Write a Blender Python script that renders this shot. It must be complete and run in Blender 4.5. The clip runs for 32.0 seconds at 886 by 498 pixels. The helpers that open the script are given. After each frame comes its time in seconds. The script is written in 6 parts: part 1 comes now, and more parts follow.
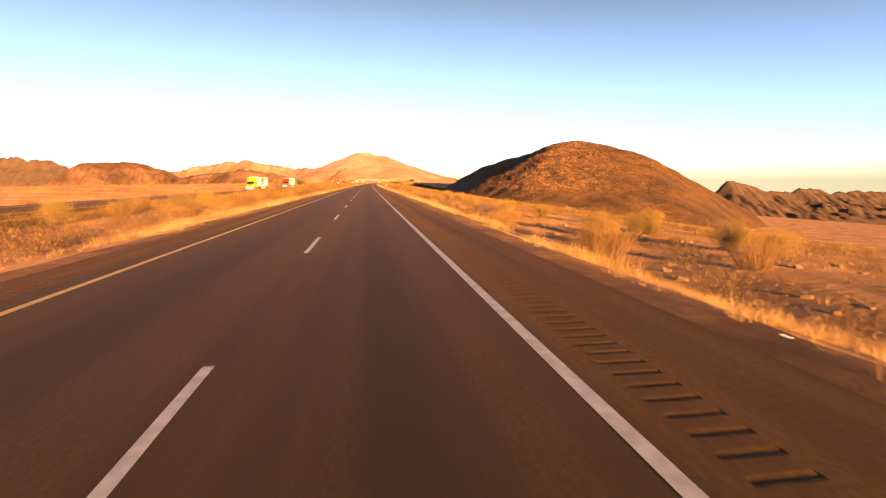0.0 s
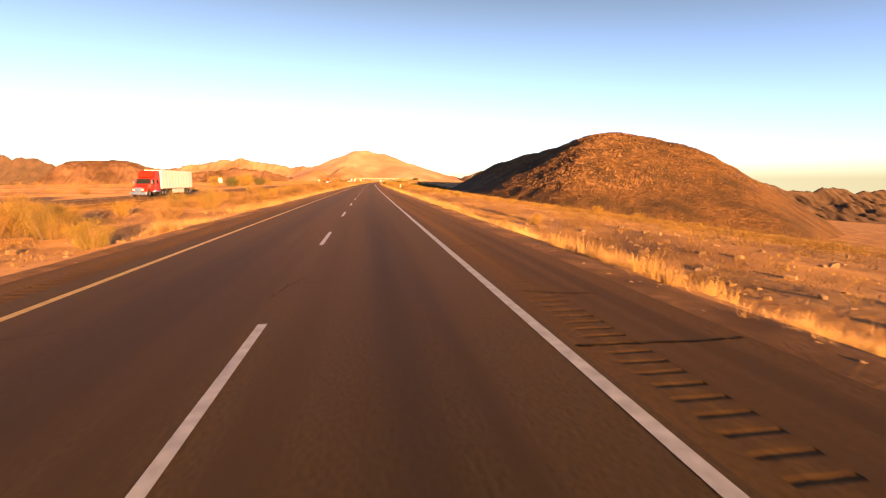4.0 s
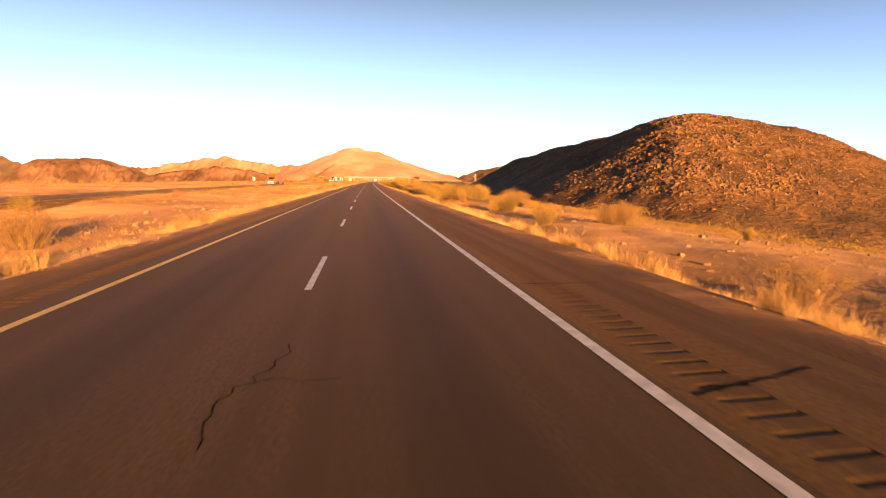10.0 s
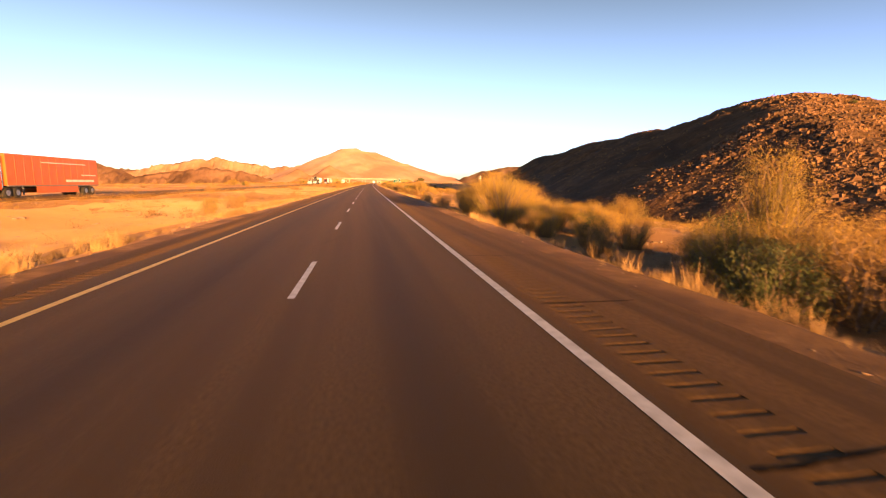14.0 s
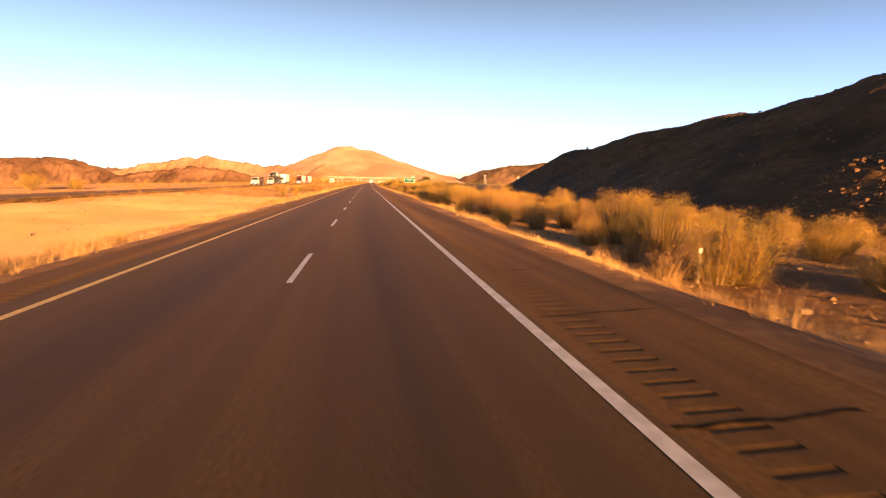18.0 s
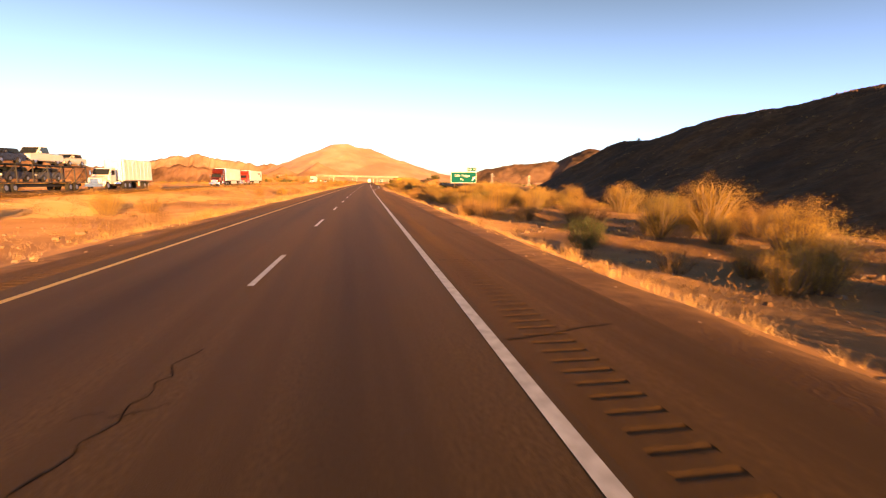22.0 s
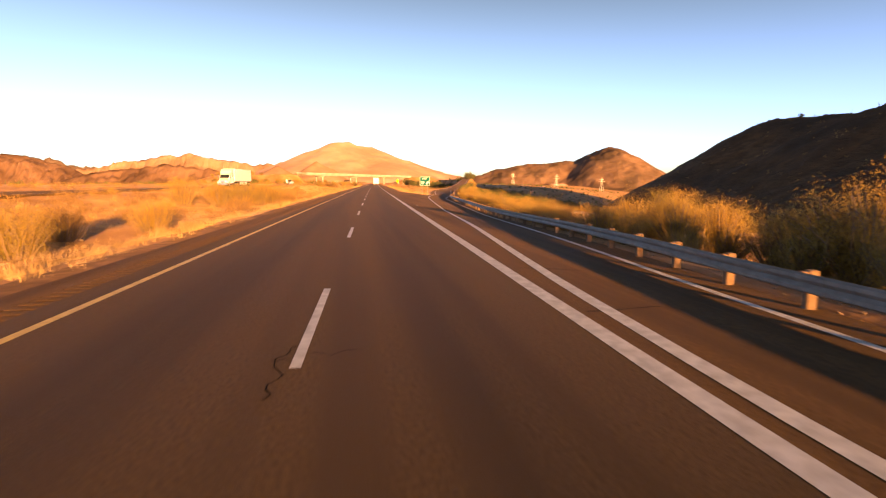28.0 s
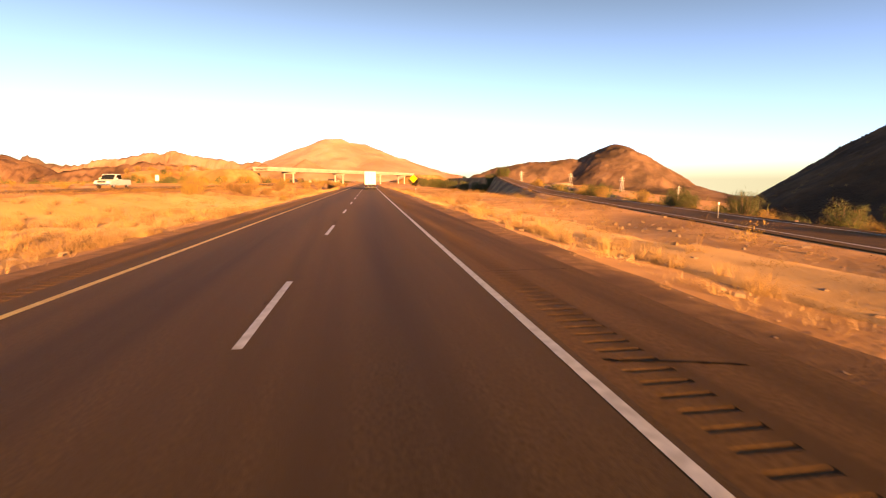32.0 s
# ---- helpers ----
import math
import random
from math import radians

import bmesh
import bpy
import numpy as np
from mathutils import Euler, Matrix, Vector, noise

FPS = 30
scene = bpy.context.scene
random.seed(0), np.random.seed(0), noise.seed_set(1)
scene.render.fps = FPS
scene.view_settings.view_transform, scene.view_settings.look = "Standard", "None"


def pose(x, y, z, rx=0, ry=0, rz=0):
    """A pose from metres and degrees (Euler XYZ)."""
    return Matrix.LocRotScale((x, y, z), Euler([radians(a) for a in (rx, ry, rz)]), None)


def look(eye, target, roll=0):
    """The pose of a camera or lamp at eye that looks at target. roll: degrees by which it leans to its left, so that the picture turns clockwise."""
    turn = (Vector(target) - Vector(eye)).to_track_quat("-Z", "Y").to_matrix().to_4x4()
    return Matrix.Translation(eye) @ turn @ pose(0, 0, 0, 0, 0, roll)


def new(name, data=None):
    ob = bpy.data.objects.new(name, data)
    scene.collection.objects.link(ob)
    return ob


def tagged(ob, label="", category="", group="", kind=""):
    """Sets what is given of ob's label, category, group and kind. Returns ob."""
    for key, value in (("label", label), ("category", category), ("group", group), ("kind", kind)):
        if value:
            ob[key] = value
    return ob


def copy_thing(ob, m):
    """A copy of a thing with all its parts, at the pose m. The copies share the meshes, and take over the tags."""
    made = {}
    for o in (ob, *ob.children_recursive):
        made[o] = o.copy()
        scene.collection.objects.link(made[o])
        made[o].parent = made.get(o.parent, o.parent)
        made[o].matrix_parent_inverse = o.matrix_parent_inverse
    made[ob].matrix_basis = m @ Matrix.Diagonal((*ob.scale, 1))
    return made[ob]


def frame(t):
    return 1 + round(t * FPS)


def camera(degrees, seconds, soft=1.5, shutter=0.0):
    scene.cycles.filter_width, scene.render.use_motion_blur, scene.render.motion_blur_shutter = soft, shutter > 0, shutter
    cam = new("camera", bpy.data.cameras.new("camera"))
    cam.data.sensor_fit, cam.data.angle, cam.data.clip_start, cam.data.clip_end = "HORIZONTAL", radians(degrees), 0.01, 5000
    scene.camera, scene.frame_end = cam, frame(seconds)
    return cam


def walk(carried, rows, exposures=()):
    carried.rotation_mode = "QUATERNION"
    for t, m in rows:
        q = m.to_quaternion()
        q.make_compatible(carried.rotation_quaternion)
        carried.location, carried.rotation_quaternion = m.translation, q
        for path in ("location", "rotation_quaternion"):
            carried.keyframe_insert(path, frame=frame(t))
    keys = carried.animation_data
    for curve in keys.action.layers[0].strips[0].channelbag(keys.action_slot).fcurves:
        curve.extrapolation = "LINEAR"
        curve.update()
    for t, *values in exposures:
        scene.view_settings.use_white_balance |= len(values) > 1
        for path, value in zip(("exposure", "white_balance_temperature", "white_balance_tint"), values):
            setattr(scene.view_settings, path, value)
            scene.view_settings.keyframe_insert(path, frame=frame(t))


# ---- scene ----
# The road's line: heading in degrees at distances along it; s runs along the lane line, d to its right.
KNOT_S = (-20, 150, 330, 510, 690, 870, 1080, 1300)
KNOT_H = (0.0, 0.35, 0.92, 1.48, 1.81, 2.25, 2.85, 3.1)
STEP = 2.0
_s = np.arange(-3000, 5000 + STEP, STEP)
_h = np.radians(np.interp(_s, KNOT_S, KNOT_H))
_mid = (_h[1:] + _h[:-1]) / 2
_x = np.concatenate([[0], np.cumsum(np.sin(_mid) * STEP)])
_y = np.concatenate([[0], np.cumsum(np.cos(_mid) * STEP)])
_x -= np.interp(0, _s, _x)
_y -= np.interp(0, _s, _y)


def road_xy(s, d):
    """World x, y of a place s metres along the road and d metres right of the lane line (arrays or numbers)."""
    a = np.interp(s, _s, _h)
    return np.interp(s, _s, _x) + d * np.cos(a), np.interp(s, _s, _y) - d * np.sin(a)


def heading(s):
    return float(np.degrees(np.interp(s, _s, _h)))


# seconds, metres right of the lane line, metres along the road, yaw against the road, pitch
EYE_Z = 1.89
PATH = [
    (0, 1.65, -13.93, -8.78, -7.72),
    (1, 1.55, 19.51, -8.77, -7.78),
    (2, 1.6, 53.74, -8.75, -7.73),
    (3, 1.54, 86.17, -8.67, -7.86),
    (6, 1.1, 186.3, -8.59, -7.8),
    (7, 0.87, 220.54, -8.74, -7.84),
    (8, 0.74, 253.23, -8.82, -7.96),
    (9, 0.84, 287.76, -9.15, -7.93),
    (10, 1.03, 320.12, -8.91, -7.92),
    (11, 1.16, 353.9, -8.64, -7.83),
    (12, 1.08, 388, -8.65, -7.9),
    (13, 1, 420.64, -8.63, -7.82),
    (14, 1.26, 454.73, -8.82, -7.7),
    (14.5, 1.28, 471.21, -8.8, -7.79),
    (17, 1.27, 555.3, -8.99, -7.75),
    (18, 1.46, 587.55, -8.94, -7.77),
    (19, 1.46, 622.01, -9.01, -7.88),
    (20, 1.71, 654, -9.13, -7.77),
    (21, 1.93, 687.47, -9.07, -7.88),
    (22, 2.1, 721.88, -8.99, -7.82),
    (23, 2.14, 754.49, -8.82, -7.82),
    (24, 1.98, 788.52, -8.6, -7.79),
    (25, 1.97, 820.73, -8.64, -7.75),
    (25.5, 1.78, 837.23, -8.76, -7.72),
    (28, 0.81, 921.19, -8.25, -7.72),
    (29, 0.8, 955.77, -9.07, -7.67),
    (30, 1.09, 988.12, -9.12, -7.74),
    (31, 1.46, 1022.37, -9.12, -7.65),
    (32, 1.51, 1054.64, -8.6, -7.83),
]
cam = camera(83.99, 32.0, 1.2, 0.06)
rows = []
for t, d, s, yaw, pitch in PATH:
    x, y = road_xy(s, d)
    rows.append((t, pose(float(x), float(y), EYE_Z, 90 + pitch, 0.0, yaw - heading(s))))
walk(cam, rows, [(0, 1.9, 7480, 12), (32, 1.9, 7480, 12)])

# ---- light ----
SUN_AZ = 15.2      # degrees right of straight behind the camera
SUN_EL = 5.0
world = bpy.data.worlds.new("sky")
scene.world = world
world.use_nodes = True
nt = world.node_tree
sky = nt.nodes.new("ShaderNodeTexSky")
sky.sky_type, sky.sun_disc = "NISHITA", False
sky.sun_elevation = radians(SUN_EL)
sky.sun_rotation = radians(180 - SUN_AZ)
sky.altitude, sky.air_density, sky.dust_density, sky.ozone_density = 300, 1.0, 0.6, 3.0
# thin haze that brightens the sky towards the horizon, all round
coord = nt.nodes.new("ShaderNodeTexCoord")
split = nt.nodes.new("ShaderNodeSeparateXYZ")
nt.links.new(coord.outputs["Generated"], split.inputs[0])
floor_z = nt.nodes.new("ShaderNodeMath")
floor_z.operation = "MAXIMUM"
floor_z.inputs[1].default_value = 0.004
nt.links.new(split.outputs["Z"], floor_z.inputs[0])
joined = nt.nodes.new("ShaderNodeCombineXYZ")
nt.links.new(split.outputs["X"], joined.inputs["X"])
nt.links.new(split.outputs["Y"], joined.inputs["Y"])
nt.links.new(floor_z.outputs[0], joined.inputs["Z"])
nt.links.new(joined.outputs[0], sky.inputs["Vector"])
haze = nt.nodes.new("ShaderNodeValToRGB")
haze.color_ramp.interpolation = "B_SPLINE"
haze.color_ramp.elements[0].position, haze.color_ramp.elements[0].color = 0.0, (0.60, 0.69, 3.6, 1)
haze.color_ramp.elements[1].position, haze.color_ramp.elements[1].color = 0.55, (0.185, 0.115, 0.094, 1)
for at, colour in ((0.07, (0.66, 0.62, 1.7, 1)), (0.18, (0.66, 0.52, 0.60, 1)), (0.33, (0.47, 0.30, 0.25, 1))):
    haze.color_ramp.elements.new(at).color = colour
nt.links.new(split.outputs["Z"], haze.inputs[0])
tint = nt.nodes.new("ShaderNodeMix")
tint.data_type, tint.blend_type = "RGBA", "MULTIPLY"
tint.inputs["Factor"].default_value = 1.0
nt.links.new(sky.outputs[0], tint.inputs["A"])
nt.links.new(haze.outputs[0], tint.inputs["B"])
back = nt.nodes["Background"]
back.inputs[1].default_value = 0.26
nt.links.new(tint.outputs["Result"], back.inputs[0])
sun = new("sun", bpy.data.lights.new("sun", "SUN"))
sun.data.energy, sun.data.angle, sun.data.color = 5.6, radians(0.6), (1.0, 0.49, 0.16)
sun_dir = Vector((math.sin(radians(SUN_AZ)) * math.cos(radians(SUN_EL)), -math.cos(radians(SUN_AZ)) * math.cos(radians(SUN_EL)), math.sin(radians(SUN_EL))))
sun.matrix_world = look(sun_dir * 100, (0, 0, 0))

# ---- materials ----
def material(name, base, rough=0.8, metal=0.0, second=None, scale=1.0, detail=6.0, bump=0.0, bump_scale=None, third=None, big=0.03, spec=0.5, streak=False, velvet=None):
    """A node material: base colour with variation at two scales, and fine relief."""
    m = bpy.data.materials.new(name)
    m.use_nodes = True
    n, l = m.node_tree.nodes, m.node_tree.links
    b = n["Principled BSDF"]
    b.inputs["Roughness"].default_value, b.inputs["Metallic"].default_value = rough, metal
    b.inputs["Specular IOR Level"].default_value = spec
    b.inputs["Base Color"].default_value = (*base, 1)
    b.inputs["Diffuse Roughness"].default_value = (0.5 if rough >= 0.9 else 0.0) if velvet is None else velvet
    geo = n.new("ShaderNodeNewGeometry")
    if second:
        fine = n.new("ShaderNodeTexNoise")
        fine.inputs["Scale"].default_value, fine.inputs["Detail"].default_value = scale, detail
        l.new(geo.outputs["Position"], fine.inputs["Vector"])
        ramp = n.new("ShaderNodeValToRGB")
        ramp.color_ramp.elements[0].position, ramp.color_ramp.elements[1].position = 0.35, 0.65
        ramp.color_ramp.elements[0].color, ramp.color_ramp.elements[1].color = (*base, 1), (*second, 1)
        l.new(fine.outputs["Fac"], ramp.inputs[0])
        out = ramp.outputs[0]
        if third:
            large = n.new("ShaderNodeTexNoise")
            large.inputs["Scale"].default_value, large.inputs["Detail"].default_value = big, 4.0
            if streak:
                longways = n.new("ShaderNodeVectorMath")
                longways.operation = "MULTIPLY"
                longways.inputs[1].default_value = (14.0, 0.25, 1.0)
                l.new(geo.outputs["Position"], longways.inputs[0])
                l.new(longways.outputs[0], large.inputs["Vector"])
            else:
                l.new(geo.outputs["Position"], large.inputs["Vector"])
            r2 = n.new("ShaderNodeValToRGB")
            r2.color_ramp.elements[0].position, r2.color_ramp.elements[1].position = 0.42, 0.62
            l.new(large.outputs["Fac"], r2.inputs[0])
            mix = n.new("ShaderNodeMix")
            mix.data_type = "RGBA"
            l.new(r2.outputs[0], mix.inputs["Factor"])
            l.new(out, mix.inputs["A"])
            mix.inputs["B"].default_value = (*third, 1)
            out = mix.outputs["Result"]
        l.new(out, b.inputs["Base Color"])
    if bump:
        relief = n.new("ShaderNodeTexNoise")
        relief.inputs["Scale"].default_value, relief.inputs["Detail"].default_value = bump_scale or scale * 3, 5.0
        l.new(geo.outputs["Position"], relief.inputs["Vector"])
        bn = n.new("ShaderNodeBump")
        bn.inputs["Strength"].default_value, bn.inputs["Distance"].default_value = 1.0, bump
        l.new(relief.outputs["Fac"], bn.inputs["Height"])
        l.new(bn.outputs["Normal"], b.inputs["Normal"])
    return m


M_SAND = material("desert_soil", (0.30, 0.163, 0.066), 0.95, second=(0.41, 0.238, 0.106), scale=0.45, detail=10, third=(0.19, 0.10, 0.042), big=0.06, bump=0.035, bump_scale=3.2, spec=0.2)
M_ASPHALT = material("asphalt", (0.051, 0.030, 0.0100), 0.9, second=(0.091, 0.0555, 0.0195), scale=22, third=(0.0565, 0.0335, 0.0112), big=0.12, streak=True, bump=0.012, bump_scale=70, spec=0.25)
_n, _l = M_ASPHALT.node_tree.nodes, M_ASPHALT.node_tree.links
_lane = _n.new("ShaderNodeAttribute")
_lane.attribute_name = "oil"
_dark = _n.new("ShaderNodeMix")
_dark.data_type, _dark.blend_type = "RGBA", "MULTIPLY"
_dark.inputs["B"].default_value = (0.62, 0.64, 0.68, 1)
_base = _n["Principled BSDF"].inputs["Base Color"]
_l.new(_base.links[0].from_socket, _dark.inputs["A"])
_l.new(_lane.outputs["Fac"], _dark.inputs["Factor"])
_l.new(_dark.outputs["Result"], _base)
M_SHOULDER = material("shoulder_asphalt", (0.078, 0.0420, 0.0125), 0.92, second=(0.129, 0.0720, 0.0225), scale=15, third=(0.066, 0.0363, 0.0108), big=0.12, streak=True, bump=0.016, bump_scale=60, spec=0.2)
M_WHITE = material("worn_white_paint", (0.72, 0.70, 0.66), 0.7, second=(0.5, 0.48, 0.44), scale=5, detail=10, bump=0.003, bump_scale=60)
M_YELLOW = material("worn_yellow_paint", (0.85, 0.58, 0.15), 0.7, second=(0.68, 0.44, 0.11), scale=5, detail=10, bump=0.003, bump_scale=60)
# near-black for crack ribbons: the dark inside open cracks, put into a colour
M_CRACK = material("crack_black", (0.008, 0.007, 0.006), 0.95, second=(0.016, 0.014, 0.012), scale=8, spec=0.02, velvet=0.0)
M_HILL = material("hill_rock_soil", (0.0978, 0.0527, 0.0247), 0.95, second=(0.17, 0.0918, 0.0425), scale=0.16, detail=12, third=(0.0723, 0.0442, 0.0255), big=0.022, bump=1.9, bump_scale=0.32, spec=0.15, velvet=0.0)
# distance haze is put into the next two rock colours: paler, less saturated
M_MOUNTAIN = material("hazed_mountain_rock", (0.37, 0.235, 0.172), 0.95, second=(0.45, 0.295, 0.22), scale=0.012, detail=10, third=(0.29, 0.178, 0.127), big=0.004, bump=9.0, bump_scale=0.02, spec=0.1, velvet=0.25)
M_BUTTE = material("hazed_butte_rock", (0.28, 0.175, 0.12), 0.95, second=(0.36, 0.23, 0.16), scale=0.014, detail=10, third=(0.19, 0.116, 0.078), big=0.006, bump=11.0, bump_scale=0.025, spec=0.1, velvet=0.2)
M_FOOTHILL = material("brown_foothill_rock", (0.16, 0.094, 0.060), 0.95, second=(0.235, 0.145, 0.094), scale=0.014, detail=10, third=(0.075, 0.051, 0.037), big=0.006, bump=7.0, bump_scale=0.03, spec=0.1, velvet=0.0)
M_FRONTHILL = material("orange_foothill_rock", (0.232, 0.144, 0.092), 0.95, second=(0.304, 0.196, 0.132), scale=0.014, detail=10, third=(0.176, 0.108, 0.068), big=0.006, bump=8.0, bump_scale=0.02, spec=0.1)
M_REDROCK = material("red_layered_rock", (0.155, 0.088, 0.055), 0.95, second=(0.225, 0.131, 0.083), scale=0.016, detail=10, third=(0.09, 0.051, 0.033), big=0.008, bump=13.0, bump_scale=0.025, spec=0.1, velvet=0.0)
M_RANGE = material("dark_range_rock", (0.078, 0.055, 0.043), 0.95, second=(0.124, 0.083, 0.06), scale=0.02, detail=8, bump=6.0, bump_scale=0.02, spec=0.1)


# ---- mesh helpers ----
def mesh_object(name, verts, faces, mat, parent=None, smooth=False):
    """One mesh object from arrays of corners and faces."""
    me = bpy.data.meshes.new(name)
    v = np.asarray(verts, dtype=np.float32)
    f = np.asarray(faces, dtype=np.int32)
    k = f.shape[1]
    me.vertices.add(len(v))
    me.vertices.foreach_set("co", v.ravel())
    me.loops.add(f.size)
    me.loops.foreach_set("vertex_index", f.ravel())
    me.polygons.add(len(f))
    me.polygons.foreach_set("loop_start", np.arange(0, f.size, k, dtype=np.int32))
    me.polygons.foreach_set("loop_total", np.full(len(f), k, dtype=np.int32))
    me.polygons.foreach_set("use_smooth", np.full(len(f), bool(smooth)))
    me.update(calc_edges=True)
    me.materials.append(mat)
    ob = new(name, me)
    if parent:
        ob.parent = parent
    return ob


def grid_faces(nu, nv):
    """Quads of a grid of nu x nv corners, corner index i * nv + j."""
    i, j = np.meshgrid(np.arange(nu - 1), np.arange(nv - 1), indexing="ij")
    a = (i * nv + j).ravel()
    return np.stack([a, a + nv, a + nv + 1, a + 1], 1)


def hash_noise(x, y, seed=0):
    """Smooth value noise in 0..1 on arrays."""
    xi, yi = np.floor(x), np.floor(y)
    fx, fy = x - xi, y - yi
    fx, fy = fx * fx * (3 - 2 * fx), fy * fy * (3 - 2 * fy)

    def cell(a, b):
        v = np.sin(a * 127.1 + b * 311.7 + seed * 74.7) * 43758.5453
        return v - np.floor(v)
    top = cell(xi, yi) * (1 - fx) + cell(xi + 1, yi) * fx
    low = cell(xi, yi + 1) * (1 - fx) + cell(xi + 1, yi + 1) * fx
    return top * (1 - fy) + low * fy


def fractal(x, y, seed=0, octaves=5, gain=0.5):
    total, amp = 0, 1.0
    norm = 0
    for o in range(octaves):
        total = total + amp * hash_noise(x * 2 ** o + 13.7 * o, y * 2 ** o - 7.1 * o, seed + o)
        norm += amp
        amp *= gain
    return total / norm


def ease(a, b, v):
    u = np.clip((v - a) / (b - a), 0, 1)
    return u * u * (3 - 2 * u)


# ---- the ground ----
LEFT_EDGE, RIGHT_EDGE = -5.3, 6.0
RAMP_S = (820, 825, 832, 840, 851, 866, 894, 920, 930, 941, 955, 968, 983, 995, 1001, 1010, 1040, 1067, 1083, 1127, 1176, 1300, 1400)
RAMP_R = (3.58, 3.585, 3.9, 4.4, 5.15, 6.0, 6.4, 6.5, 6.95, 7.8, 8.75, 9.7, 10.8, 11.8, 12.8, 14.8, 19.7, 23.6, 26.9, 36.8, 46.5, 72.0, 94.0)
GORE_S = (880, 905, 925, 930, 942, 955, 966, 975, 988, 994, 1000, 1004, 1011, 1040, 1067, 1083, 1127, 1176, 1300, 1400)
GORE_L = (3.95, 4.0, 4.15, 4.35, 5.2, 5.9, 6.65, 7.35, 8.4, 9.1, 10.2, 11.0, 12.4, 15.7, 19.4, 22.6, 32.4, 42.0, 67.5, 89.5)
NOSE = 1003      # where the paved gore ends and the sandy island begins


def ramp_right(s):
    return np.interp(s, RAMP_S, RAMP_R)


def gore_left(s):
    return np.interp(s, GORE_S, GORE_L)


def pave_z(s, d):
    """Height of the paving right of the edge line: the exit ramp leans and dips to the right."""
    s, d = np.asarray(s, float), np.asarray(d, float)
    left, right = np.maximum(gore_left(s), 4.6), ramp_right(s)
    zl = -0.1 * ease(940, 960, s) - 0.15 * ease(960, 1000, s) - 0.3 * ease(1000, 1030, s)
    zr = -0.08 * ease(905, 930, s) - 0.40 * ease(930, 962, s) - 0.1 * ease(962, 1000, s)
    inner = zl * np.clip((d - 6.5) / np.maximum(left - 6.5, 0.3), 0, 1)
    outer = zl + (zr - zl) * np.clip((d - left) / np.maximum(right - left, 0.5), 0, 1.4)
    return np.where(d < left, inner, outer)


def climb(s):
    """The ramp's rise to the crossroad."""
    return 5.6 * ease(1130, 1390, s)


def paved_right(s):
    """How far the paving reaches to the right at s."""
    return np.where(s < 820, RIGHT_EDGE, np.where(s < NOSE, np.maximum(RIGHT_EDGE, ramp_right(s) + 1.0), RIGHT_EDGE + 3.0 * ease(1026, NOSE, s)))


def opp_z(s):
    """Height of the opposite carriageway, which lies lower at first."""
    return -0.62 + 1.07 * ease(80, 520, s) + 0.5 * ease(520, 900, s)


def ground_z(s, d):
    """Height of the open ground beside the road."""
    s, d = np.asarray(s, float), np.asarray(d, float)
    right = np.maximum(d - paved_right(s), 0)
    left = np.maximum(-5.0 - d, 0)
    island = ease(1000, 1012, s) * (d < ramp_right(s))
    z = -0.05 + np.where(s > 880, pave_z(s, d), 0) - (0.95 - 0.65 * island) * ease(0.4, 4.5, right) + 0.2 * ease(9, 25, right)
    z = np.where(d < 0, -0.05 - 0.35 * ease(0.6, 4, left) + (0.21 + opp_z(s)) * ease(8, 18, left), z)
    out = np.maximum(right, left)
    bumps = (fractal(s * 0.07, d * 0.07, 3) - 0.5) * 0.9 * ease(1.0, 14, out)
    fine = (fractal(s * 0.45, d * 0.45, 9, 3) - 0.5) * 0.3 * ease(0.3, 3, out)
    flat = 1 - ease(20.5, 22, left) * (1 - ease(36, 38, left))
    z = z + (bumps + fine) * np.where(d < 0, flat, 1)
    far = np.abs(d)
    z = z - (0.14 * np.clip(d - 17 - 7 * ease(420, 700, s), 0, 120) + 0.11 * np.clip(d - 137, 0, 250)) * ease(1700, 1150, s - 0.9 * np.clip(d - 90, 0, 1500))
    z = z - 0.018 * np.maximum(far - 150, 0) - 0.055 * np.clip(d - 330, 0, 2400) * ease(2700, 1900, s - 1.1 * np.clip(d - 500, 0, 4000)) + (fractal(s * 0.006, d * 0.006, 21) - 0.5) * 6 * ease(80, 500, far)
    # the ramp's own bed, once it has left the main paving
    bed = ease(NOSE - 3, NOSE + 3, s)
    off = np.maximum(np.maximum(gore_left(s) - 1.2 - d, d - ramp_right(s) - 1.5), 0)
    level = -0.06 + pave_z(s, d) + climb(s)
    z = z + bed * (1 - ease(0, 6, off)) * (level - z) * np.where(d > 0, 1, 0)
    z = z - 0.4 * (1 - ease(-0.7, 0.0, np.maximum(-5.1 - d, d - paved_right(s))))
    return z


def spaced(*runs):
    out = [np.arange(a, b, st) for a, b, st in runs]
    return np.concatenate(out)


S = np.concatenate([spaced((-1200, -100, 60), (-100, -20, 8), (-20, 1150, 1.6), (1150, 1500, 6), (1500, 2200, 30), (2200, 4600, 150)), [4600.0]])
D = np.concatenate([spaced((-4200, -600, 300), (-600, -200, 50), (-200, -90, 10), (-90, -42, 3), (-42, -16, 1.5), (-16, -5.6, 0.6)), [-5.3, -5.0, -4.6, 0.0, 5.0, 5.6], spaced((6.0, 16, 0.5), (16, 40, 1.2), (40, 90, 3), (90, 200, 10), (200, 600, 50), (600, 4200, 300)), [4200.0]])
SS, DD = np.meshgrid(S, D, indexing="ij")
GX, GY = road_xy(SS, DD)
GZ = ground_z(SS, DD)
